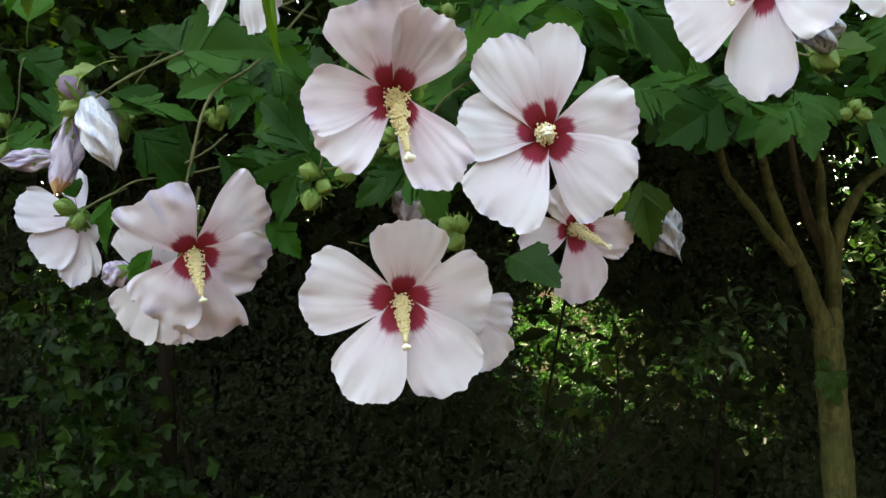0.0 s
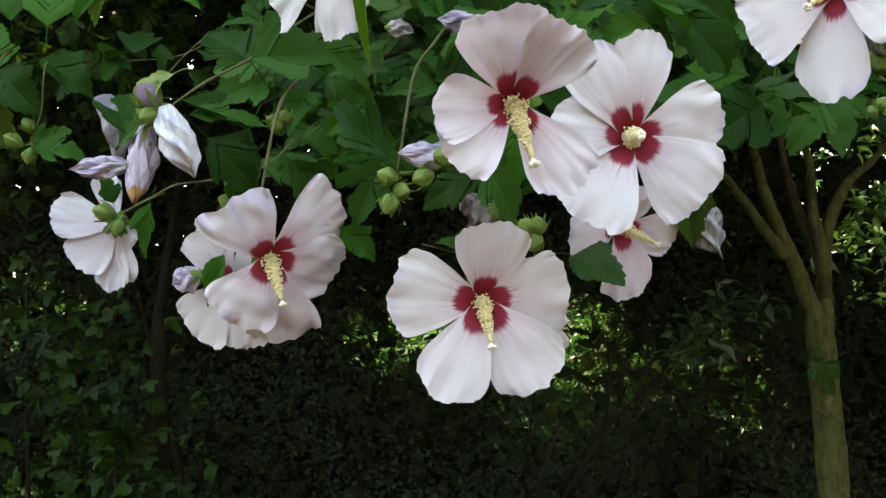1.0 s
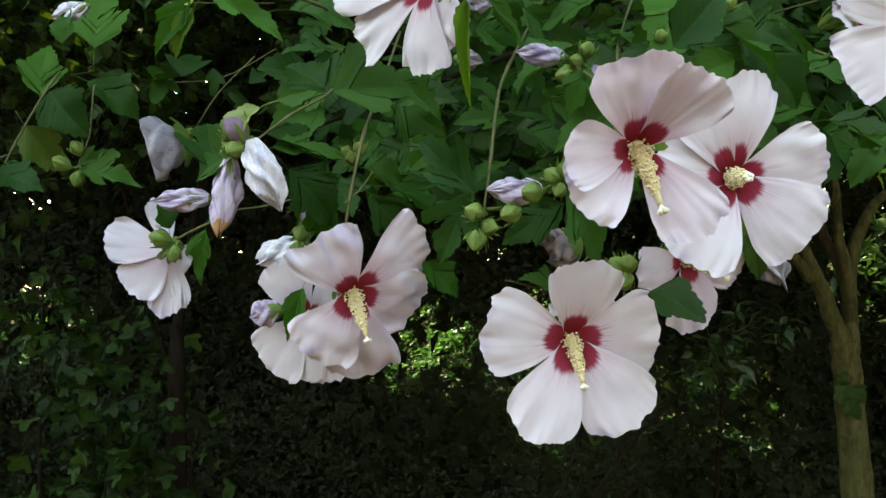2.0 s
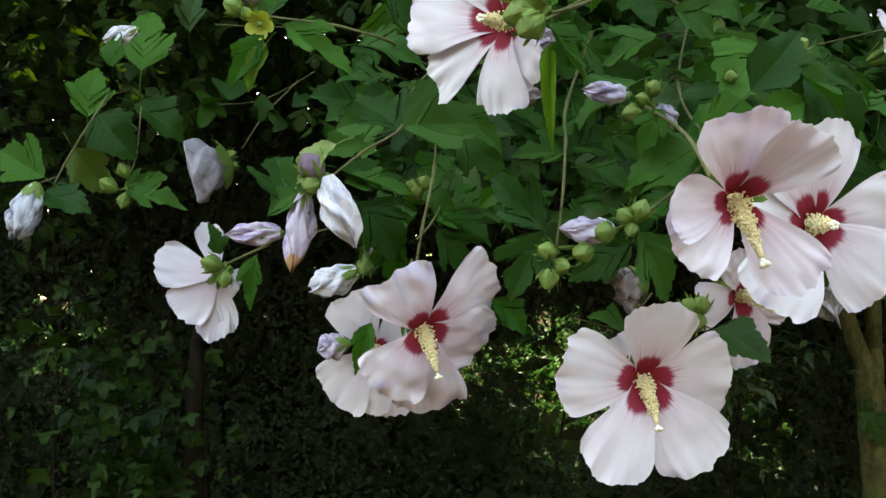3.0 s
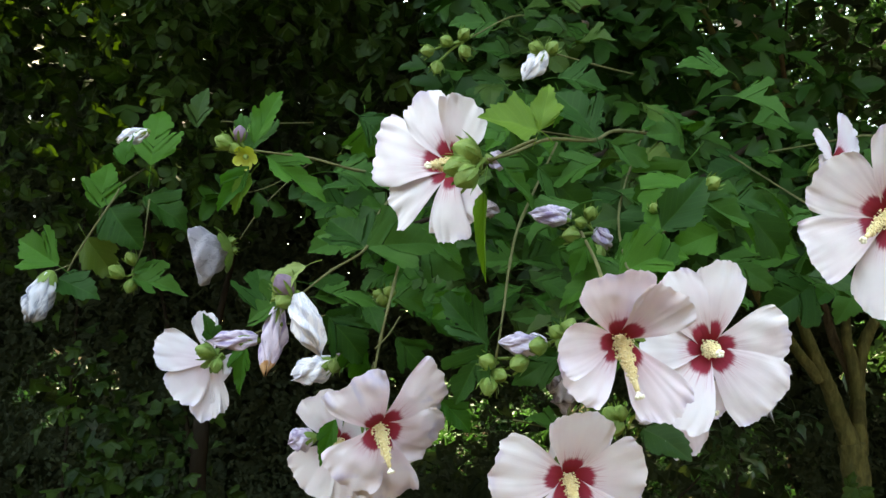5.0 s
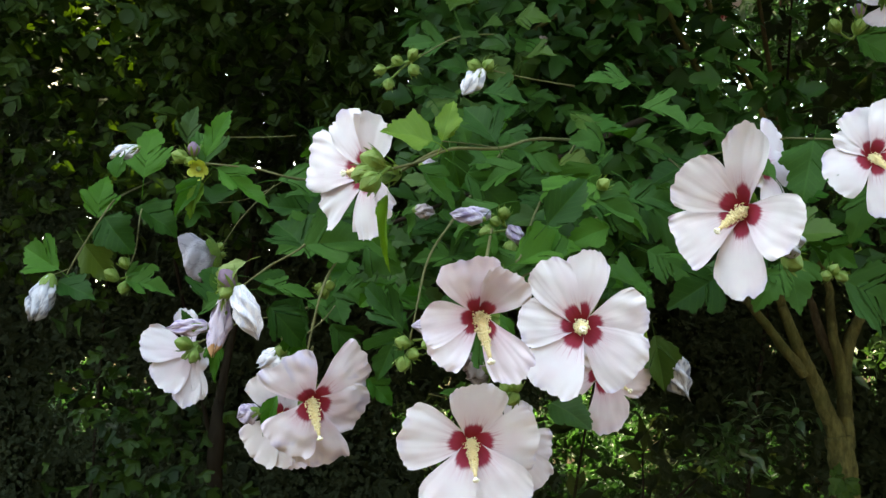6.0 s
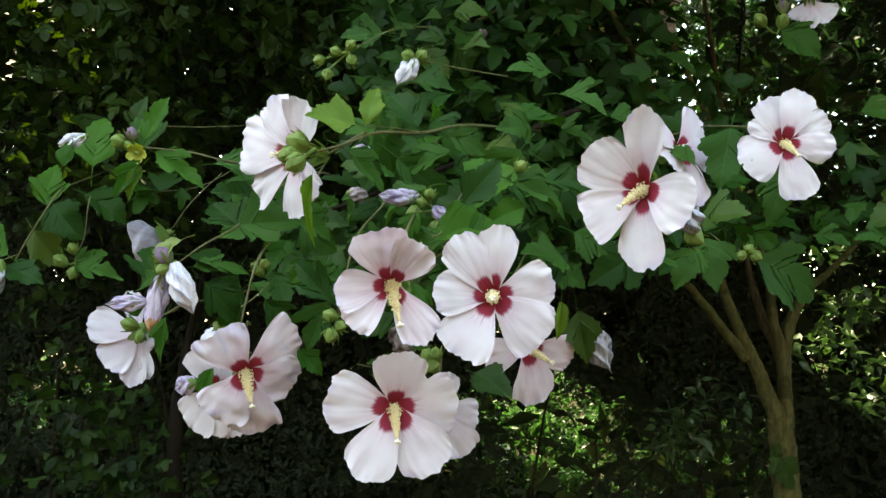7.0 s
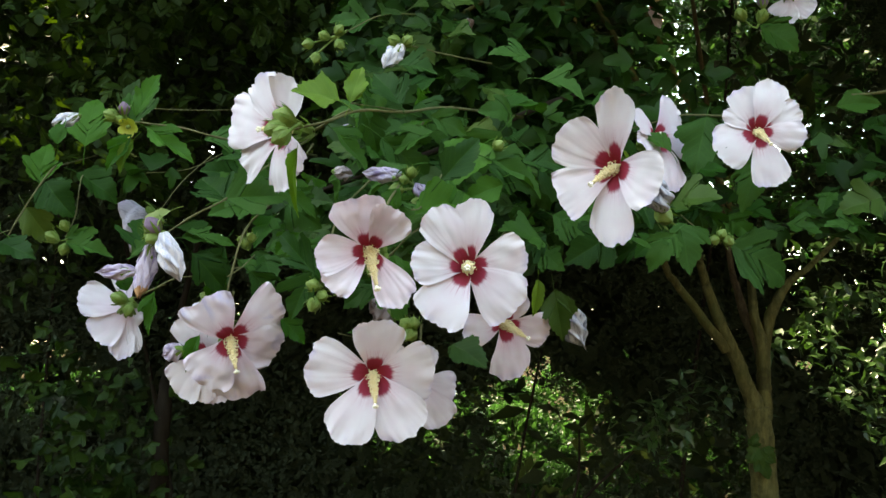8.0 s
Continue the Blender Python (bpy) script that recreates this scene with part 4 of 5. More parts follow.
hibiscus_flower('pale hibiscus flower turned away, showing green calyx', (-0.322, 0.77, 1.447), (-0.25, 0.86, -0.05),
    [(-150, 22, 33, 8), (-102, 53, 18, 8), (-83, 59, 30, 8), (-45, 50, 45, 8), (79, 49, 26, 8), (15, 56, 43, 8)],
    (-0.337, 0.799, 1.444), [(-0.314, 0.76, 1.455), (-0.292, 0.75, 1.464), (-0.272, 0.75, 1.472)], tone=0.4, crumple=1.9)
hibiscus_flower('white hibiscus flower with dark red eye, turned to the side', (0.179, 0.442, 1.5395), (-0.5, -0.83, -0.2),
    [(-155, 48, 44, 22, 0.10, 0.05), (-95, 62, 38, 17), (-23, 47, 50, 32), (75, 60, 31, 25), (136, 47, 44, 28)],
    (0.157, 0.425, 1.524), [(0.217, 0.51, 1.528), (0.227, 0.5, 1.508)], tone=0.1)
hibiscus_flower('white hibiscus flower with dark red eye on a long twig', (0.391, 0.72, 1.631), (-0.25, -0.95, -0.1),
    [(27, 51, 32, 8), (145, 43, 22, 8), (-12, 51, 36, 8), (-154, 49, 57, 8), (-76, 64, 42, 8), (104, 51, 45, 8), (68, 57, 41, 8)],
    (0.393, 0.69, 1.612), [(0.372, 0.75, 1.654), (0.361, 0.76, 1.66), (0.327, 0.78, 1.667)], tone=0.3, crumple=1.5)
hibiscus_flower('white hibiscus flower turned aside, its heart hidden by buds', (-0.084, 0.466, 1.578), (-0.65, -0.75, -0.1),
    [(112, 52, 36, 12), (50, 46, 40, 20), (163, 68, 50, 12, 0.2, -0.1), (206, 58, 34, 10, 0.1, 0.1), (262, 50, 38, 8, 0.15, 0.0), (296, 41, 30, 6)],
    (-0.101, 0.437, 1.572), [(-0.060, 0.480, 1.584), (-0.045, 0.466, 1.589), (-0.033, 0.460, 1.593)], tone=0.3, crumple=1.6)
hibiscus_flower('white hibiscus flower with dark red eye, drooping', (0.1, 0.65, 1.4225), (0.35, -0.85, -0.3),
    [(-167, 47, 38, 10), (-75, 60, 46, 10), (-9, 52, 40, 10), (62, 35, 29, 10), (120, 40, 34, 10)],
    (0.121, 0.622, 1.407), [(0.093, 0.68, 1.446), (0.097, 0.69, 1.47)], tone=0.6, crumple=1.5)
hibiscus_flower('pale pink hibiscus flower behind a white bloom', (0.286, 0.76, 1.634), (0.6, -0.75, 0.25),
    [(-88, 68, 44, 10), (-4, 52, 42, 10), (46, 63, 46, 12), (158, 46, 38, 12), (-150, 44, 40, 10)],
    (0.290, 0.748, 1.636), [(0.292, 0.78, 1.617), (0.313, 0.79, 1.612)], tone=0.8, crumple=1.5)
hibiscus_flower('lilac-white hibiscus flower high among the leaves', (0.556, 1.02, 1.906), (0.35, 0.8, -0.3),
    [(-85, 46, 34, 10), (-45, 34, 32, 10), (-135, 44, 34, 10), (60, 40, 38, 10), (130, 44, 38, 10)],
    (0.571, 1.046, 1.884), [(0.595, 1.06, 1.93), (0.624, 1.08, 1.972)], tone=1.0, crumple=1.5)
hibiscus_flower("pale hibiscus flower in shade at the crown's edge", (0.488, 1.58, 2.12), (0.5, -0.8, -0.2),
    [(-102, 68, 29, 10), (-67, 60, 29, 10), (34, 53, 27, 10), (114, 68, 29, 10), (172, 68, 29, 10)],
    (0.504, 1.555, 2.114), [(0.484, 1.6, 2.178), (0.473, 1.62, 2.237)], tone=1.0, crumple=1.5)
# ---- spent and rolled flowers ----
spent_flower('rolled white spent flower with blue-grey tip', (-0.188, 0.475, 1.495), (-0.176, 0.469, 1.459), 0.0085, 0.15, 0.0)
spent_flower('shrivelled lilac spent flower with brown tip', (-0.202, 0.485, 1.487), (-0.209, 0.485, 1.447), 0.0070, 0.6, 0.0)
spent_flower('furled purple flower bud about to open', (-0.219, 0.5, 1.466), (-0.249, 0.498, 1.466), 0.0058, 0.9, 0.0)
spent_flower('crumpled white spent flower on a short stalk', (-0.192, 0.7, 1.446), (-0.227, 0.7, 1.433), 0.0115, 0.3, 0.35)
spent_flower('crumpled blue-white spent flower hanging from a bare twig', (-0.506, 0.82, 1.537), (-0.521, 0.82, 1.491), 0.0145, 2.3, 0.45)
spent_flower('half-closed grey-lilac spent flower flared like a torn cone', (-0.364, 1.0, 1.58), (-0.404, 0.99, 1.569), 0.038, 3.0, 0.95)
spent_flower('small folded white flower among leaves', (-0.422, 0.86, 1.696), (-0.453, 0.86, 1.686), 0.008, 0.1, 0.2)
spent_flower('dried grey-brown spent flower', (-0.001, 0.525, 1.433), (-0.019, 0.525, 1.427), 0.0155, 1.5, 0.6)
spent_flower('furled lilac bud opening beside green buds', (-0.027, 0.482, 1.462), (-0.056, 0.478, 1.463), 0.0065, 0.8, 0.0)
spent_flower('furled lilac bud pointing out of the leaves', (-0.004, 0.545, 1.552), (-0.028, 0.545, 1.557), 0.006, 0.8, 0.0)
spent_flower('small purple bud among leaves', (0.026, 0.55, 1.532), (0.02, 0.54, 1.545), 0.006, 1.0, 0.0)
spent_flower('blue-grey folded spent flower hanging beside a leaf', (0.162, 0.67, 1.444), (0.182, 0.67, 1.402), 0.0125, 2.3, 0.15)
spent_flower('shrivelled grey spent flower below a bloom', (0.224, 0.485, 1.511), (0.219, 0.47, 1.533), 0.012, 2.3, 0.3)
spent_flower('pale rolled spent flower in the crown', (-0.001, 0.69, 1.726), (-0.02, 0.69, 1.702), 0.0085, 0.4, 0.0)
spent_flower('dark reddish withered flower in the shade', (0.063, 1, 1.857), (0.083, 1, 1.848), 0.018, 1.6, 0.6)
spent_flower('small lilac spent flower deep in the leaves', (-0.058, 0.6, 1.611), (-0.042, 0.6, 1.605), 0.007, 0.8, 0.0)
spent_flower('small lilac furled bud in the leaves', (0.003, 0.57, 1.559), (-0.022, 0.57, 1.561), 0.0062, 0.8, 0.0)
spent_flower('tiny lilac bud behind a bloom', (-0.184, 0.52, 1.399), (-0.2, 0.52, 1.396), 0.0075, 0.9, 0.2)
spent_flower('faint brown withered flower tip', (-0.066, 0.62, 1.573), (-0.05, 0.62, 1.57), 0.006, 1.3, 0.0)
# ---- buds ----
bud_cluster('cluster of round green buds on a drooping twig', (-0.059, 0.484, 1.453), [((-0.063, 0.48, 1.45), (-0.068, 0.476, 1.452), 0.0058), ((-0.064, 0.48, 1.439), (-0.066, 0.476, 1.433), 0.0063), ((-0.06, 0.48, 1.443), (-0.056, 0.476, 1.442), 0.0052), ((-0.042, 0.48, 1.451), (-0.048, 0.476, 1.449), 0.0063)])
bud_cluster('green buds beside a furled lilac bud', (-0.003, 0.484, 1.475), [((-0.017, 0.48, 1.467), (-0.024, 0.476, 1.472), 0.0053), ((-0.014, 0.48, 1.468), (-0.011, 0.476, 1.476), 0.0063), ((-0.016, 0.48, 1.464), (-0.019, 0.476, 1.46), 0.0044), ((-0.031, 0.48, 1.461), (-0.035, 0.476, 1.461), 0.0067)])
bud_cluster("purple-tipped bud and yellow-green calyxes at a twig's end", (-0.225, 0.514, 1.598), [((-0.241, 0.51, 1.601), (-0.25, 0.506, 1.605), 0.0063), ((-0.236, 0.51, 1.604), (-0.235, 0.506, 1.613), 0.0055), ((-0.231, 0.51, 1.594), (-0.231, 0.506, 1.592), 0.0063), ((-0.238, 0.51, 1.598), (-0.239, 0.506, 1.6), 0.0044)], plum=(1,), opened=(2,))
bud_cluster('green buds with a plum-coloured tip beside a rolled flower', (-0.187, 0.479, 1.494), [((-0.194, 0.475, 1.497), (-0.198, 0.471, 1.504), 0.0078), ((-0.196, 0.475, 1.492), (-0.198, 0.471, 1.49), 0.0059)], plum=(0,))
bud_cluster('pale green buds on a thin twig', (-0.439, 0.874, 1.544), [((-0.451, 0.87, 1.538), (-0.459, 0.866, 1.544), 0.0085), ((-0.438, 0.87, 1.552), (-0.441, 0.866, 1.559), 0.0074), ((-0.439, 0.87, 1.529), (-0.44, 0.866, 1.522), 0.0078)])
bud_cluster('round green buds high on a thin twig', (-0.067, 0.734, 1.757), [((-0.088, 0.73, 1.749), (-0.094, 0.726, 1.751), 0.0063), ((-0.077, 0.73, 1.755), (-0.072, 0.726, 1.759), 0.0063), ((-0.077, 0.73, 1.744), (-0.071, 0.726, 1.736), 0.0067), ((-0.1, 0.73, 1.729), (-0.101, 0.726, 1.721), 0.0067), ((-0.107, 0.73, 1.742), (-0.112, 0.726, 1.74), 0.0067)])
bud_cluster('two green buds above a rolled spent flower', (0.01, 0.694, 1.725), [((-0.003, 0.69, 1.727), (-0.014, 0.686, 1.731), 0.007), ((0.002, 0.69, 1.727), (0.007, 0.686, 1.731), 0.0067)])
bud_cluster('small green buds on a leafy twig', (0.017, 0.549, 1.543), [((0.009, 0.545, 1.549), (0.004, 0.541, 1.55), 0.0048), ((0.013, 0.545, 1.554), (0.014, 0.541, 1.558), 0.0055), ((0.003, 0.545, 1.541), (-0.004, 0.541, 1.54), 0.0067), ((0.018, 0.545, 1.53), (0.018, 0.541, 1.525), 0.0063)])
bud_cluster('plump yellow-green bud below a bloom', (0.223, 0.499, 1.513), [((0.226, 0.495, 1.508), (0.229, 0.491, 1.505), 0.0082)])
bud_cluster('three green buds on a short stalk', (0.352, 0.744, 1.51), [((0.348, 0.74, 1.514), (0.34, 0.736, 1.512), 0.0063), ((0.351, 0.74, 1.517), (0.353, 0.736, 1.521), 0.0063), ((0.357, 0.74, 1.514), (0.361, 0.736, 1.51), 0.0067)])
bud_cluster('green buds under a large bloom', (0.018, 0.474, 1.409), [((0.013, 0.47, 1.415), (0.009, 0.466, 1.42), 0.0059), ((0.016, 0.47, 1.412), (0.013, 0.466, 1.408), 0.0059), ((0.017, 0.47, 1.416), (0.017, 0.466, 1.421), 0.0055)])
bud_cluster('single pale bud on a leaf tip', (0.088, 0.504, 1.569), [((0.088, 0.5, 1.569), (0.091, 0.496, 1.571), 0.0055)])
bud_cluster('green bud by a white bloom', (0.007, 0.424, 1.491), [((0.008, 0.42, 1.494), (0.006, 0.416, 1.498), 0.0044)])
bud_cluster('pair of small buds in shade', (-0.372, 1.004, 1.583), [((-0.366, 1, 1.588), (-0.359, 0.996, 1.59), 0.0063), ((-0.362, 1, 1.578), (-0.356, 0.996, 1.577), 0.0052)])
bud_cluster('pale green buds and a plum bud by a high flower', (0.498, 1.0, 1.85), [((0.479, 1.0, 1.865), (0.473, 0.997, 1.873), 0.0095), ((0.505, 1.0, 1.862), (0.508, 0.997, 1.871), 0.0095), ((0.509, 1.0, 1.884), (0.509, 1.0, 1.894), 0.0090)], plum=(2,))
bud_cluster('green buds beside the stalk of a turned flower', (-0.304, 0.74, 1.452), [((-0.311, 0.738, 1.453), (-0.325, 0.73, 1.458), 0.0085), ((-0.307, 0.735, 1.448), (-0.308, 0.73, 1.438), 0.0066)])
bud_cluster('small bud beside twig', (0.055, 0.514, 1.552), [((0.053, 0.51, 1.553), (0.051, 0.506, 1.556), 0.0041)])
bud_cluster('dark buds along an inner twig', (-0.137, 0.564, 1.492), [((-0.14, 0.56, 1.493), (-0.14, 0.556, 1.497), 0.0052), ((-0.135, 0.56, 1.499), (-0.134, 0.556, 1.502), 0.0052), ((-0.142, 0.56, 1.499), (-0.144, 0.556, 1.499), 0.0044)])
bud_cluster('green calyx behind a creased bloom', (-0.176, 0.564, 1.454), [((-0.174, 0.56, 1.449), (-0.175, 0.556, 1.445), 0.0059), ((-0.17, 0.56, 1.454), (-0.168, 0.556, 1.458), 0.0063)], plum=(1,))
# ---- twigs ----
stem('twig', [(-0.188, 0.475, 1.494), (-0.168, 0.49, 1.512), (-0.147, 0.515, 1.53), (-0.146, 0.62, 1.548), (-0.111, 0.8, 1.581)], 0.0012, 0.0022, M_twig)
stem('twig', [(-0.226, 0.51, 1.598), (-0.186, 0.515, 1.593), (-0.155, 0.525, 1.586), (-0.147, 0.62, 1.603), (-0.11, 0.8, 1.627)], 0.0012, 0.0022, M_twig)
stem('twig', [(-0.076, 0.45, 1.575), (-0.049, 0.455, 1.583), (-0.025, 0.47, 1.595), (0.01, 0.5, 1.601), (0.051, 0.62, 1.636), (0.138, 0.8, 1.671)], 0.0016, 0.003, M_twig)
stem('twig', [(0.01, 0.5, 1.601), (-0.01, 0.5, 1.605), (-0.033, 0.47, 1.601)], 0.001, 0.001, M_twig)
stem('twig', [(-0.141, 0.49, 1.437), (-0.136, 0.495, 1.466), (-0.128, 0.51, 1.503), (-0.125, 0.62, 1.525), (-0.111, 0.78, 1.57)], 0.0014, 0.0022, M_twig)
stem('twig', [(-0.139, 0.49, 1.46), (-0.131, 0.51, 1.47), (-0.125, 0.53, 1.482)], 0.001, 0.001, M_twig)
stem('twig', [(-0.06, 0.48, 1.453), (-0.054, 0.49, 1.485), (-0.047, 0.52, 1.52), (-0.03, 0.62, 1.542), (0.019, 0.78, 1.594)], 0.0013, 0.0024, M_twig)
stem('twig', [(-0.501, 0.83, 1.521), (-0.487, 0.84, 1.56), (-0.452, 0.85, 1.623), (-0.519, 1.05, 1.673), (-0.613, 1.4, 1.761)], 0.0016, 0.0025, M_twig)
stem('twig', [(-0.505, 0.82, 1.538), (-0.491, 0.83, 1.546)], 0.001, 0.0012, M_twig)
stem('twig', [(-0.438, 0.87, 1.543), (-0.431, 0.88, 1.573), (-0.429, 0.89, 1.622), (-0.479, 1.05, 1.663)], 0.0014, 0.0018, M_twig)
stem('twig', [(-0.016, 0.48, 1.467), (-0.002, 0.48, 1.476), (0.021, 0.475, 1.496), (0.059, 0.58, 1.511), (0.12, 0.7, 1.539)], 0.0013, 0.0018, M_twig)
stem('twig', [(-0.328, 0.9, 1.58), (-0.308, 0.92, 1.619), (-0.276, 0.95, 1.662)], 0.0012, 0.0014, M_twig)
stem('twig', [(0.01, 0.69, 1.724), (0.047, 0.72, 1.724), (0.102, 0.8, 1.738)], 0.0012, 0.0018, M_twig)
stem('twig', [(-0.067, 0.73, 1.755), (-0.027, 0.75, 1.782), (0.017, 0.85, 1.82)], 0.0013, 0.0018, M_twig)
stem('twig', [(0.327, 0.78, 1.667), (0.306, 0.82, 1.669), (0.27, 0.9, 1.675)], 0.0016, 0.002, M_twig)
stem('twig', [(0.227, 0.5, 1.51), (0.235, 0.56, 1.522), (0.233, 0.7, 1.542), (0.215, 0.85, 1.575)], 0.0014, 0.002, M_twig)
stem('twig', [(0.351, 0.74, 1.509), (0.344, 0.78, 1.525), (0.335, 0.85, 1.559)], 0.0014, 0.002, M_twig)
stem('twig', [(-0.287, 0.75, 1.466), (-0.262, 0.75, 1.478), (-0.237, 0.78, 1.484), (-0.197, 0.8, 1.495)], 0.0014, 0.002, M_twig)
stem('twig', [(-0.048, 0.5, 1.412), (-0.016, 0.52, 1.406), (0.01, 0.55, 1.422)], 0.0008, 0.0012, M_twig)
stem('twig', [(0.018, 0.42, 1.504), (0.025, 0.48, 1.517), (0.046, 0.6, 1.555), (0.1, 0.75, 1.608)], 0.0012, 0.002, M_twig)
stem('twig', [(-0.382, 1, 1.648), (-0.333, 1.05, 1.664), (-0.277, 1.1, 1.709)], 0.001, 0.0014, M_twig)
stem('twig', [(-0.378, 1, 1.742), (-0.319, 1.02, 1.744), (-0.269, 1.05, 1.752)], 0.0012, 0.0014, M_twig)
stem('twig', [(0.629, 1.0, 1.749), (0.677, 1.0, 1.753), (0.759, 1.05, 1.783)], 0.0035, 0.0050, M_twig)
# ---- leaves that hang in front ----
leaf((0.019, 0.465, 1.509), (0.073, 0.485, 1.527), 0.50, 0.2, 0.3, 1)
leaf((0.299, 0.735, 1.612), (0.267, 0.738, 1.639), 0.50, 0.3, 0.1, 0)
leaf((0.342, 0.742, 1.655), (0.323, 0.735, 1.586), 0.72, 0.4, 0.1, 0)
leaf((0.042, 0.447, 1.533), (0.072, 0.447, 1.566), 0.55, 0.3, 0.0, 0)
leaf((0.078, 0.5, 1.562), (0.135, 0.52, 1.535), 0.50, 0.5, 0.3, 0)
leaf((-0.036, 0.416, 1.589), (-0.072, 0.406, 1.596), 0.85, 0.2, -0.1, 2)
leaf((-0.032, 0.45, 1.597), (-0.022, 0.46, 1.633), 0.42, 0.3, 0.5, 2)
leaf((-0.069, 0.415, 1.552), (-0.07, 0.415, 1.498), 0.13, 0.0, 0.6, 2)
leaf((0.007, 0.48, 1.602), (-0.016, 0.49, 1.636), 0.75, 0.5, 0.0, 0)
leaf((-0.226, 0.51, 1.603), (-0.209, 0.52, 1.646), 0.36, 0.6, 0.1, 1)
leaf((-0.228, 0.51, 1.582), (-0.241, 0.51, 1.553), 0.35, 0.3, 0.4, 2)
leaf((-0.147, 0.515, 1.53), (-0.095, 0.535, 1.538), 0.75, 0.15, 0.1, 0)
leaf((-0.148, 0.52, 1.53), (-0.178, 0.54, 1.557), 0.85, 0.5, 0.1, 0)
leaf((-0.195, 0.48, 1.491), (-0.234, 0.51, 1.482), 0.60, 0.9, 0.2, 0)
leaf((-0.213, 0.5, 1.481), (-0.228, 0.53, 1.523), 0.60, 0.9, 0.2, 0)
leaf((-0.183, 0.473, 1.514), (-0.209, 0.473, 1.492), 0.42, 0.1, 0.2, 3)
leaf((-0.181, 0.5, 1.496), (-0.137, 0.52, 1.495), 0.50, 0.7, 0.2, 0)
leaf((-0.171, 0.5, 1.481), (-0.144, 0.52, 1.447), 0.55, 0.5, 0.2, 0)
leaf((-0.065, 0.48, 1.461), (-0.098, 0.49, 1.499), 0.50, 0.95, 0.1, 0)
leaf((-0.066, 0.48, 1.463), (-0.088, 0.49, 1.422), 0.60, 0.9, 0.2, 0)
leaf((0.027, 0.475, 1.509), (-0.018, 0.505, 1.488), 0.50, 0.3, 0.2, 0)
leaf((-0.013, 0.5, 1.456), (-0.051, 0.52, 1.433), 0.50, 0.4, 0.3, 0)
leaf((-0.01, 0.49, 1.461), (0.011, 0.5, 1.419), 0.65, 0.5, 0.2, 0)
leaf((-0.015, 0.51, 1.405), (-0.039, 0.5, 1.414), 0.60, 0.2, 0.3, 0)
leaf((0.048, 0.545, 1.402), (0.077, 0.525, 1.384), 0.75, 0.25, 0.1, 4)
leaf((-0.1685, 0.514, 1.412), (-0.1780, 0.504, 1.382), 0.34, 0.3, 0.2, 1)
leaf((-0.283, 0.74, 1.463), (-0.29, 0.74, 1.414), 0.40, 0.5, 0.3, 1)
leaf((-0.313, 0.74, 1.464), (-0.319, 0.73, 1.491), 0.60, 0.4, 0.2, 0)
leaf((-0.459, 0.85, 1.61), (-0.425, 0.85, 1.566), 0.85, 0.15, 0.0, 0)
leaf((-0.503, 0.83, 1.546), (-0.561, 0.85, 1.58), 0.65, 0.6, 0.1, 1)
leaf((-0.503, 0.83, 1.532), (-0.454, 0.82, 1.512), 0.65, 0.6, 0.1, 0)
leaf((-0.439, 0.87, 1.535), (-0.375, 0.86, 1.519), 0.50, 0.9, 0.1, 0)
leaf((-0.439, 0.87, 1.54), (-0.405, 0.88, 1.554), 0.50, 0.8, 0.1, 0)
leaf((-0.491, 0.87, 1.58), (-0.462, 0.89, 1.533), 0.60, 0.3, 0.3, 5)
leaf((-0.438, 0.9, 1.631), (-0.39, 0.92, 1.596), 0.75, 0.6, 0.1, 0)
leaf((-0.481, 0.88, 1.615), (-0.48, 0.9, 1.676), 0.60, 0.5, 0.2, 1)
leaf((-0.444, 0.85, 1.657), (-0.438, 0.85, 1.694), 0.60, 0.2, 0.2, 1)
leaf((-0.439, 0.92, 1.671), (-0.436, 0.94, 1.748), 0.70, 0.8, 0.2, 1)
leaf((-0.404, 0.98, 1.729), (-0.395, 0.98, 1.784), 0.50, 0.5, 0.2, 4)
leaf((0.154, 0.66, 1.455), (0.162, 0.66, 1.402), 0.55, 0.3, 0.2, 4)
leaf((0.134, 0.62, 1.463), (0.129, 0.62, 1.427), 0.30, 0.1, 0.5, 2)
leaf((-0.095, 0.5, 1.425), (-0.075, 0.5, 1.404), 0.60, 0.4, 0.2, 1)
leaf((0.425, 0.80, 1.618), (0.393, 0.79, 1.555), 0.60, 0.4, 0.2, 0)
leaf((0.305, 0.74, 1.533), (0.313, 0.72, 1.475), 0.75, 0.5, 0.1, 0)
leaf((0.363, 0.74, 1.509), (0.446, 0.77, 1.469), 0.70, 0.7, 0.1, 0)
leaf((0.295, 0.72, 1.52), (0.264, 0.72, 1.479), 0.70, 0.5, 0.2, 0)
leaf((-0.112, 0.56, 1.55), (-0.077, 0.59, 1.524), 0.60, 0.7, 0.2, 0)
leaf((-0.126, 0.52, 1.467), (-0.104, 0.54, 1.439), 0.60, 0.7, 0.2, 0)
leaf((-0.159, 0.56, 1.473), (-0.18, 0.58, 1.439), 0.60, 0.6, 0.2, 0)
leaf((-0.154, 0.52, 1.468), (-0.153, 0.54, 1.429), 0.50, 0.8, 0.2, 1)
leaf((-0.235, 0.53, 1.601), (-0.221, 0.55, 1.648), 0.50, 0.6, 0.2, 0)
leaf((-0.229, 0.51, 1.587), (-0.252, 0.51, 1.555), 0.35, 0.3, 0.4, 1)
leaf((-0.174, 0.54, 1.59), (-0.127, 0.56, 1.584), 0.50, 0.4, 0.2, 0)
leaf((-0.056, 0.52, 1.593), (-0.023, 0.55, 1.559), 0.60, 0.7, 0.2, 0)
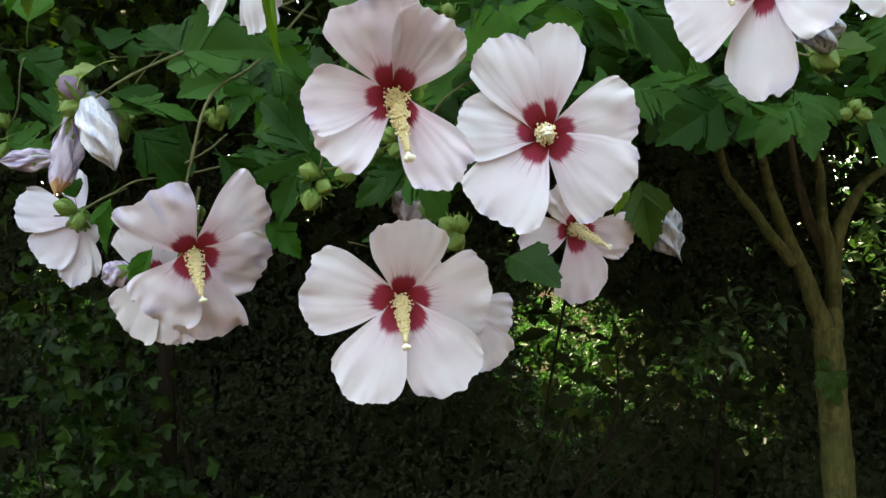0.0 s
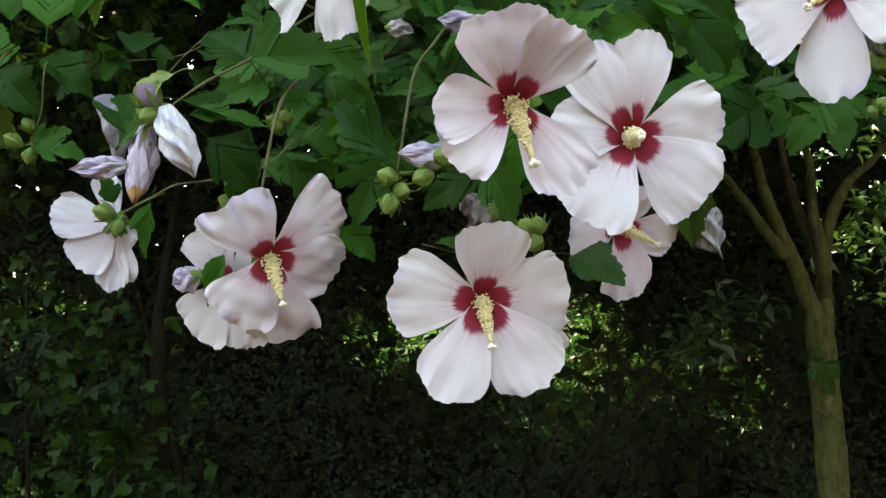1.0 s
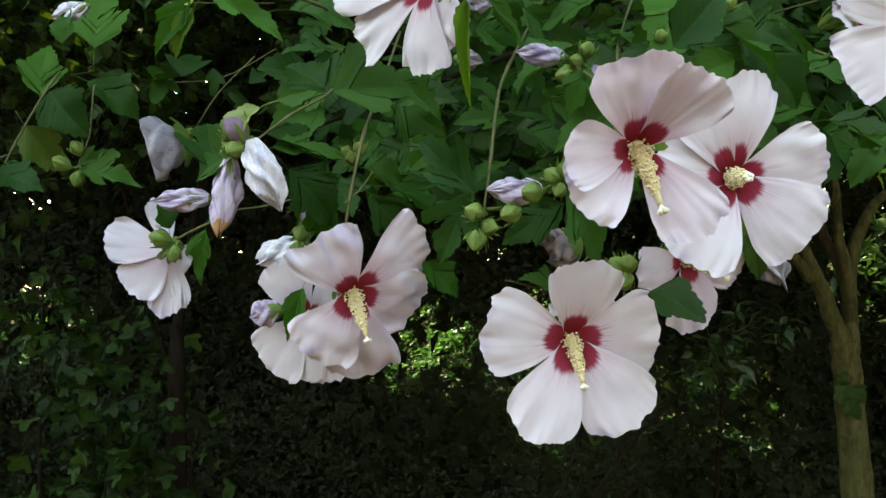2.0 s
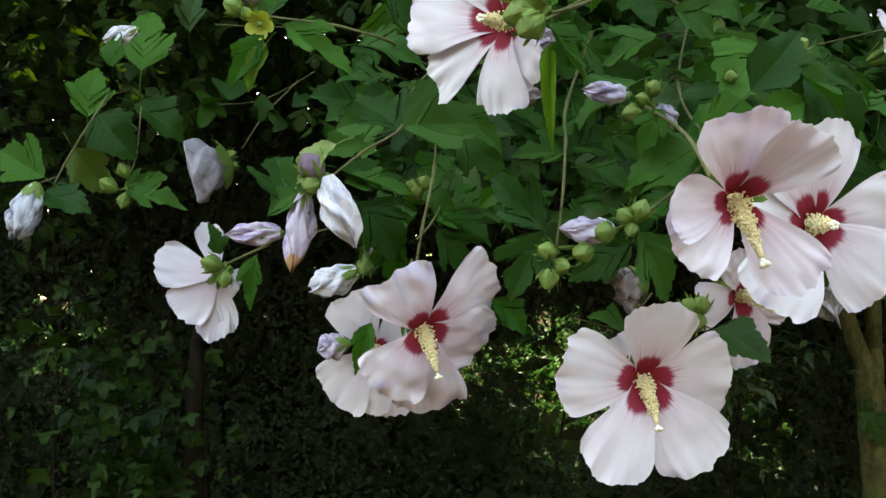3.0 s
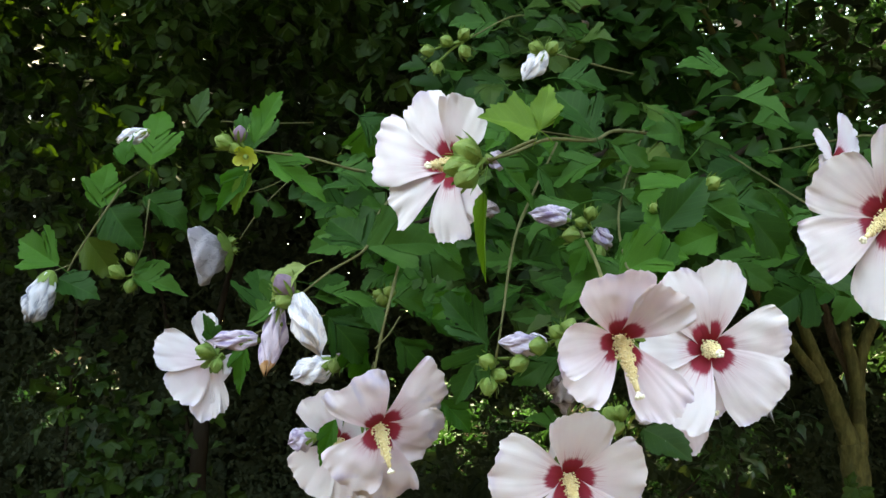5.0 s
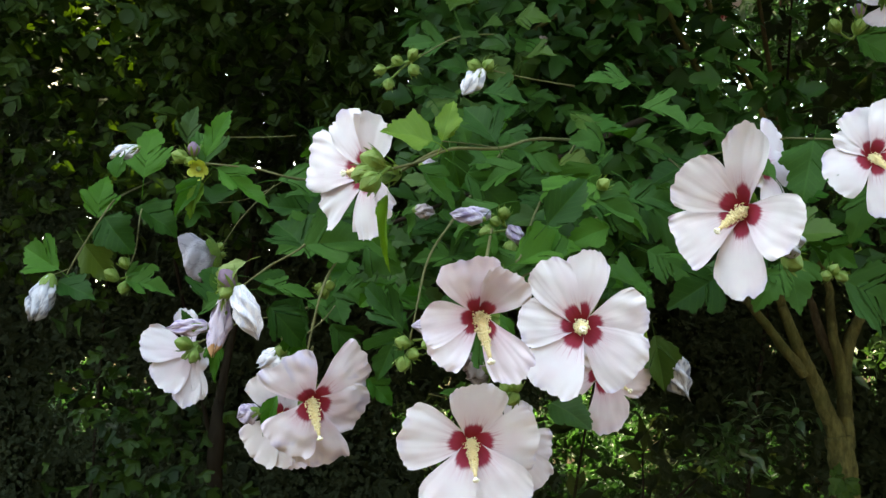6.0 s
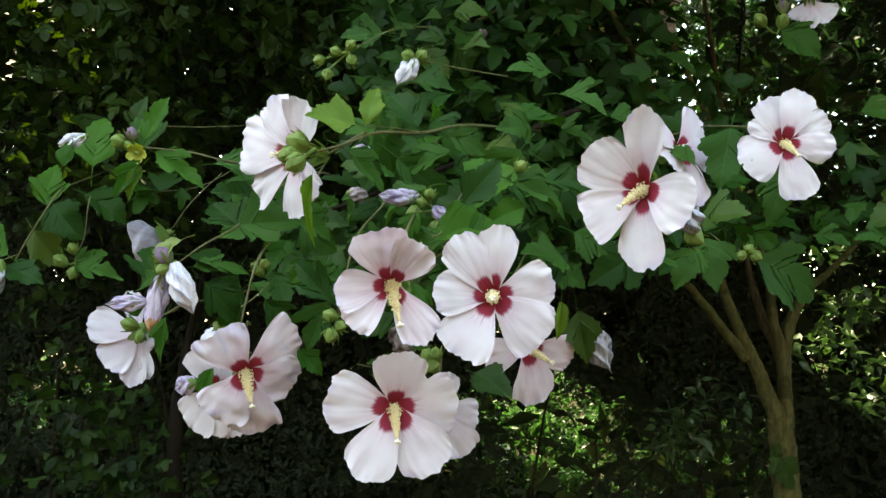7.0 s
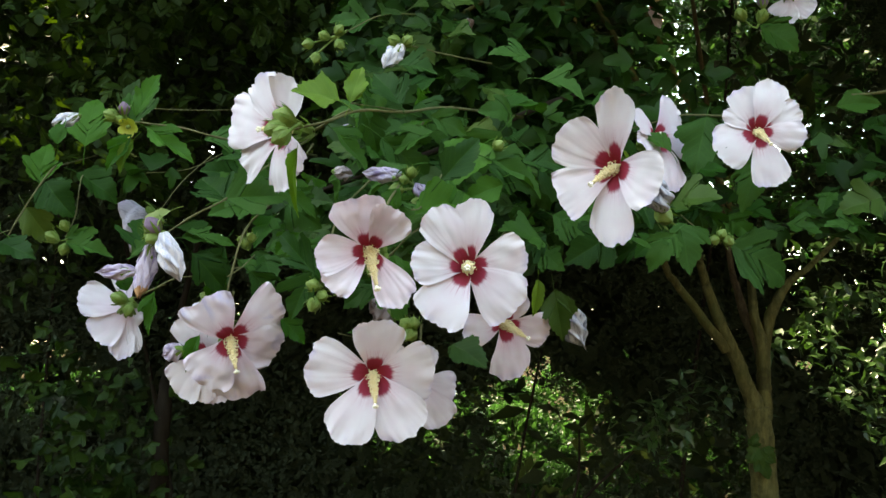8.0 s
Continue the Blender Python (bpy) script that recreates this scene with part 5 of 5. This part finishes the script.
leaf((-0.017, 0.6, 1.602), (0.034, 0.63, 1.561), 0.70, 0.7, 0.2, 0)
leaf((0.031, 0.55, 1.611), (0.067, 0.57, 1.597), 0.60, 0.7, 0.2, 0)
leaf((0.067, 0.62, 1.614), (0.116, 0.64, 1.605), 0.60, 0.6, 0.2, 5)
leaf((0.044, 0.47, 1.5), (0.046, 0.49, 1.543), 0.50, 0.3, 0.3, 1)
leaf((0.133, 0.6, 1.583), (0.19, 0.63, 1.529), 0.60, 0.6, 0.2, 0)
leaf((0.116, 0.56, 1.569), (0.164, 0.58, 1.57), 0.50, 0.7, 0.2, 0)
leaf((0.07, 0.56, 1.562), (0.032, 0.58, 1.529), 0.50, 0.3, 0.3, 0)
leaf((-0.034, 0.58, 1.526), (0.003, 0.6, 1.536), 0.70, 0.5, 0.2, 0)
leaf((-0.095, 0.52, 1.425), (-0.083, 0.53, 1.405), 0.60, 0.5, 0.2, 1)
leaf((-0.005, 0.53, 1.462), (-0.016, 0.54, 1.484), 0.60, 0.4, 0.2, 0)
leaf((0.004, 0.435, 1.471), (0.005, 0.43, 1.439), 0.62, 0.6, 0.1, 1)
leaf((0.504, 1.0, 1.854), (0.561, 1.0, 1.816), 0.75, 0.3, 0.1, 0)
leaf((0.608, 1.0, 1.734), (0.676, 1.0, 1.739), 0.50, 0.3, 0.2, 0)
leaf((0.021, 0.5, 1.514), (0.075, 0.51, 1.53), 0.42, 0.2, 0.1, 1)
leaf((0.078, 0.52, 1.578), (0.046, 0.5, 1.54), 0.75, 0.1, 0.0, 1)
leaf((-0.028, 0.6, 1.662), (-0.015, 0.6, 1.629), 0.80, 0.8, 0.1, 0)
leaf((0.085, 0.56, 1.568), (0.139, 0.58, 1.54), 0.40, 0.6, 0.2, 0)
leaf((0.005, 0.49, 1.533), (-0.009, 0.49, 1.506), 0.60, 0.8, 0.2, 1)
leaf((0.028, 0.5, 1.518), (-0.017, 0.5, 1.488), 0.55, 0.5, 0.2, 1)
leaf((0.093, 0.5, 1.537), (0.059, 0.5, 1.524), 0.60, 0.2, 0.1, 1)
leaf((-0.219, 0.515, 1.595), (-0.174, 0.51, 1.563), 0.42, 0.8, 0.2, 1)
leaf((-0.185, 0.5, 1.504), (-0.15, 0.52, 1.488), 0.60, 1.0, 0.1, 0)
leaf((-0.155, 0.54, 1.492), (-0.174, 0.56, 1.45), 0.70, 0.9, 0.1, 0)
leaf((-0.079, 0.49, 1.496), (-0.104, 0.5, 1.479), 0.60, 1.0, 0.1, 1)
leaf((0.72, 1.745, 1.157), (0.731, 1.735, 1.106), 0.70, 0.6, 0.1, 4)
leaf((0.73, 1.745, 1.162), (0.698, 1.735, 1.128), 0.70, 0.6, 0.1, 4)
leaf((0.736, 1.745, 1.161), (0.764, 1.735, 1.13), 0.70, 0.6, 0.1, 4)
leaf((0.724, 1.745, 1.145), (0.748, 1.735, 1.094), 0.70, 0.6, 0.1, 4)
leaf((0.713, 1.745, 1.162), (0.724, 1.735, 1.195), 0.70, 0.6, 0.1, 4)
bud_cluster('green bracts and buds before the heart of a white bloom', (-0.07, 0.43, 1.573), [((-0.074, 0.415, 1.569), (-0.093, 0.407, 1.563), 0.0075), ((-0.071, 0.42, 1.573), (-0.085, 0.412, 1.578), 0.0082), ((-0.072, 0.412, 1.566), (-0.085, 0.404, 1.554), 0.0078)])

# ---- the rest of the foliage ----
rng_l = random.Random(12)
made = 0
while made < 290:
    y = rng_l.uniform(0.56, 1.10)
    x = rng_l.uniform(-0.42, 0.62) * (0.7 + 0.5 * y)
    z = rng_l.uniform(1.44, 1.95)
    floor_z = 1.50 + 0.05 * max(0, x) - 0.10 * max(0, 0.25 - abs(x - 0.02)) + 0.10 * max(0, y - 0.8) + 0.30 * max(0, -x - 0.25)
    if z < floor_z or (x < -0.05 and z > 1.66 - 0.15 * (x + 0.1)) or x < -0.20 or (y < 0.70 and z > 1.68) or (x > 0.06 and z > 1.69) or (x > 0.30 and z > 1.70) or (x > 0.34 + 0.3 * (y - 0.7) and z > 1.47 and rng_l.random() < 0.75) or (y < 0.82 and (x - 0.385) ** 2 + (z - 1.625) ** 2 < 0.012) or (y < 0.84 and (x - 0.30) ** 2 + (z - 1.64) ** 2 < 0.008):
        continue
    length = rng_l.uniform(0.034, 0.060)
    a, drop = rng_l.uniform(0, 2 * math.pi), rng_l.uniform(-0.75, 0.15)
    d = Vector((math.cos(a), 0.45 * math.sin(a) - 0.15, drop)).normalized() * length
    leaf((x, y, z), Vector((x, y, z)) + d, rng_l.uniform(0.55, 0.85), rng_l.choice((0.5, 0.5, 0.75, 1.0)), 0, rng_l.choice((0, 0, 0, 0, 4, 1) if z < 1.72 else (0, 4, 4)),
         (rng_l.uniform(-0.5, 0.5), -0.75 + rng_l.uniform(-0.3, 0.3), 0.55 + rng_l.uniform(-0.4, 0.4)))
    made += 1


def inner_place(rng, n):
    x, y, z = rng.uniform(-0.55, 1.5, n), rng.uniform(0.78, 1.75, n), rng.uniform(1.50, 2.5, n)
    floor_z = 1.53 + 0.10 * np.maximum(0, y - 0.8) + 0.35 * np.maximum(0, -x - 0.1)
    open_right = (x > 0.28 + 0.28 * (y - 0.8)) & (z > 1.72)
    ok = (z > floor_z) & ((x < 0.34 + 0.35 * (y - 0.8)) | (rng.uniform(0, 1, n) < 0.30)) & (~open_right | (rng.uniform(0, 1, n) < 0.05)) & ((x > -0.12) | (z < 1.64)) & ((z < 1.68) | (y > 0.9))
    return np.column_stack((x, y, z))[ok]


scatter("shade_toned_crown_leaves", 12500, inner_place, 0.047, M_crown_shaded, hibiscus, 41, "lobed", face=(0, -0.7, 0.6), spread=0.45, droop=0.6)


def high_place(rng, n):
    """Leaves in the shade-darkened tone in front of the upper limbs."""
    low = rng.uniform(0, 1, n) < 0.17
    x = np.where(low, rng.uniform(0.27, 0.43, n), rng.uniform(-0.02, 0.25, n))
    z = np.where(low, rng.uniform(1.62, 1.80, n), rng.uniform(1.68, 2.05, n))
    return np.column_stack((x, rng.uniform(0.95, np.where(low, 1.2, 1.35)), z))


scatter("high_crown_leaves", 950, high_place, 0.047, M_crown_shaded, hibiscus, 43, "lobed", face=(0, -0.7, 0.6), spread=0.45, droop=0.6)


# canopy added out of view: it blocks sun and sky above the shrubs
def roof_place(rng, n):
    x = rng.uniform(-4.8, 5.2, n)
    y = rng.uniform(np.where(x > 0.1, 0.55, 0.75), 10.0)
    z = 2.36 - 0.30 * np.clip(4 * x, 0, 1) * np.clip(2.2 - y, 0, 1) + 0.75 * np.clip(-x - 0.15, 0, 1) + 0.32 * (y - 0.6) + 0.18 * np.maximum(0, y - 3) + rng.uniform(0, 0.6, n)
    ok = rng.uniform(0, 1, n) < np.where(y > 5, np.where(x < -2.4, 1.0, np.where(y > 5.8, 0.03, 0.40)), np.where(y > 2.6, 0.8, 1))
    ok &= shaded(x, y, z, 0.09)
    return np.column_stack((x, y, z))[ok]


canopy = thing("added_shade_canopy", (0.2, 2.8, 2.4), "broad leafy canopy added out of view to shade the shrubs", "tree", kind="stuff")
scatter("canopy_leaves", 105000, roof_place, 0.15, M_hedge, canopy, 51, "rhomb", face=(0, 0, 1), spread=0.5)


def near_roof_place(rng, n):
    """Denser boughs, added out of view to keep the sun off the flowers."""
    x, y = rng.uniform(-1.6, 0.9, n), rng.uniform(0.75, 2.2, n)
    z = 2.70 + 0.32 * (y - 0.6) + rng.uniform(0, 0.4, n)
    return np.column_stack((x, y, z))[shaded(x, y, z, 0.09)]


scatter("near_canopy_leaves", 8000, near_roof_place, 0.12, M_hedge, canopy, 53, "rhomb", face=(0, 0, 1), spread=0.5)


# more unseen leaves, added to shade the far left
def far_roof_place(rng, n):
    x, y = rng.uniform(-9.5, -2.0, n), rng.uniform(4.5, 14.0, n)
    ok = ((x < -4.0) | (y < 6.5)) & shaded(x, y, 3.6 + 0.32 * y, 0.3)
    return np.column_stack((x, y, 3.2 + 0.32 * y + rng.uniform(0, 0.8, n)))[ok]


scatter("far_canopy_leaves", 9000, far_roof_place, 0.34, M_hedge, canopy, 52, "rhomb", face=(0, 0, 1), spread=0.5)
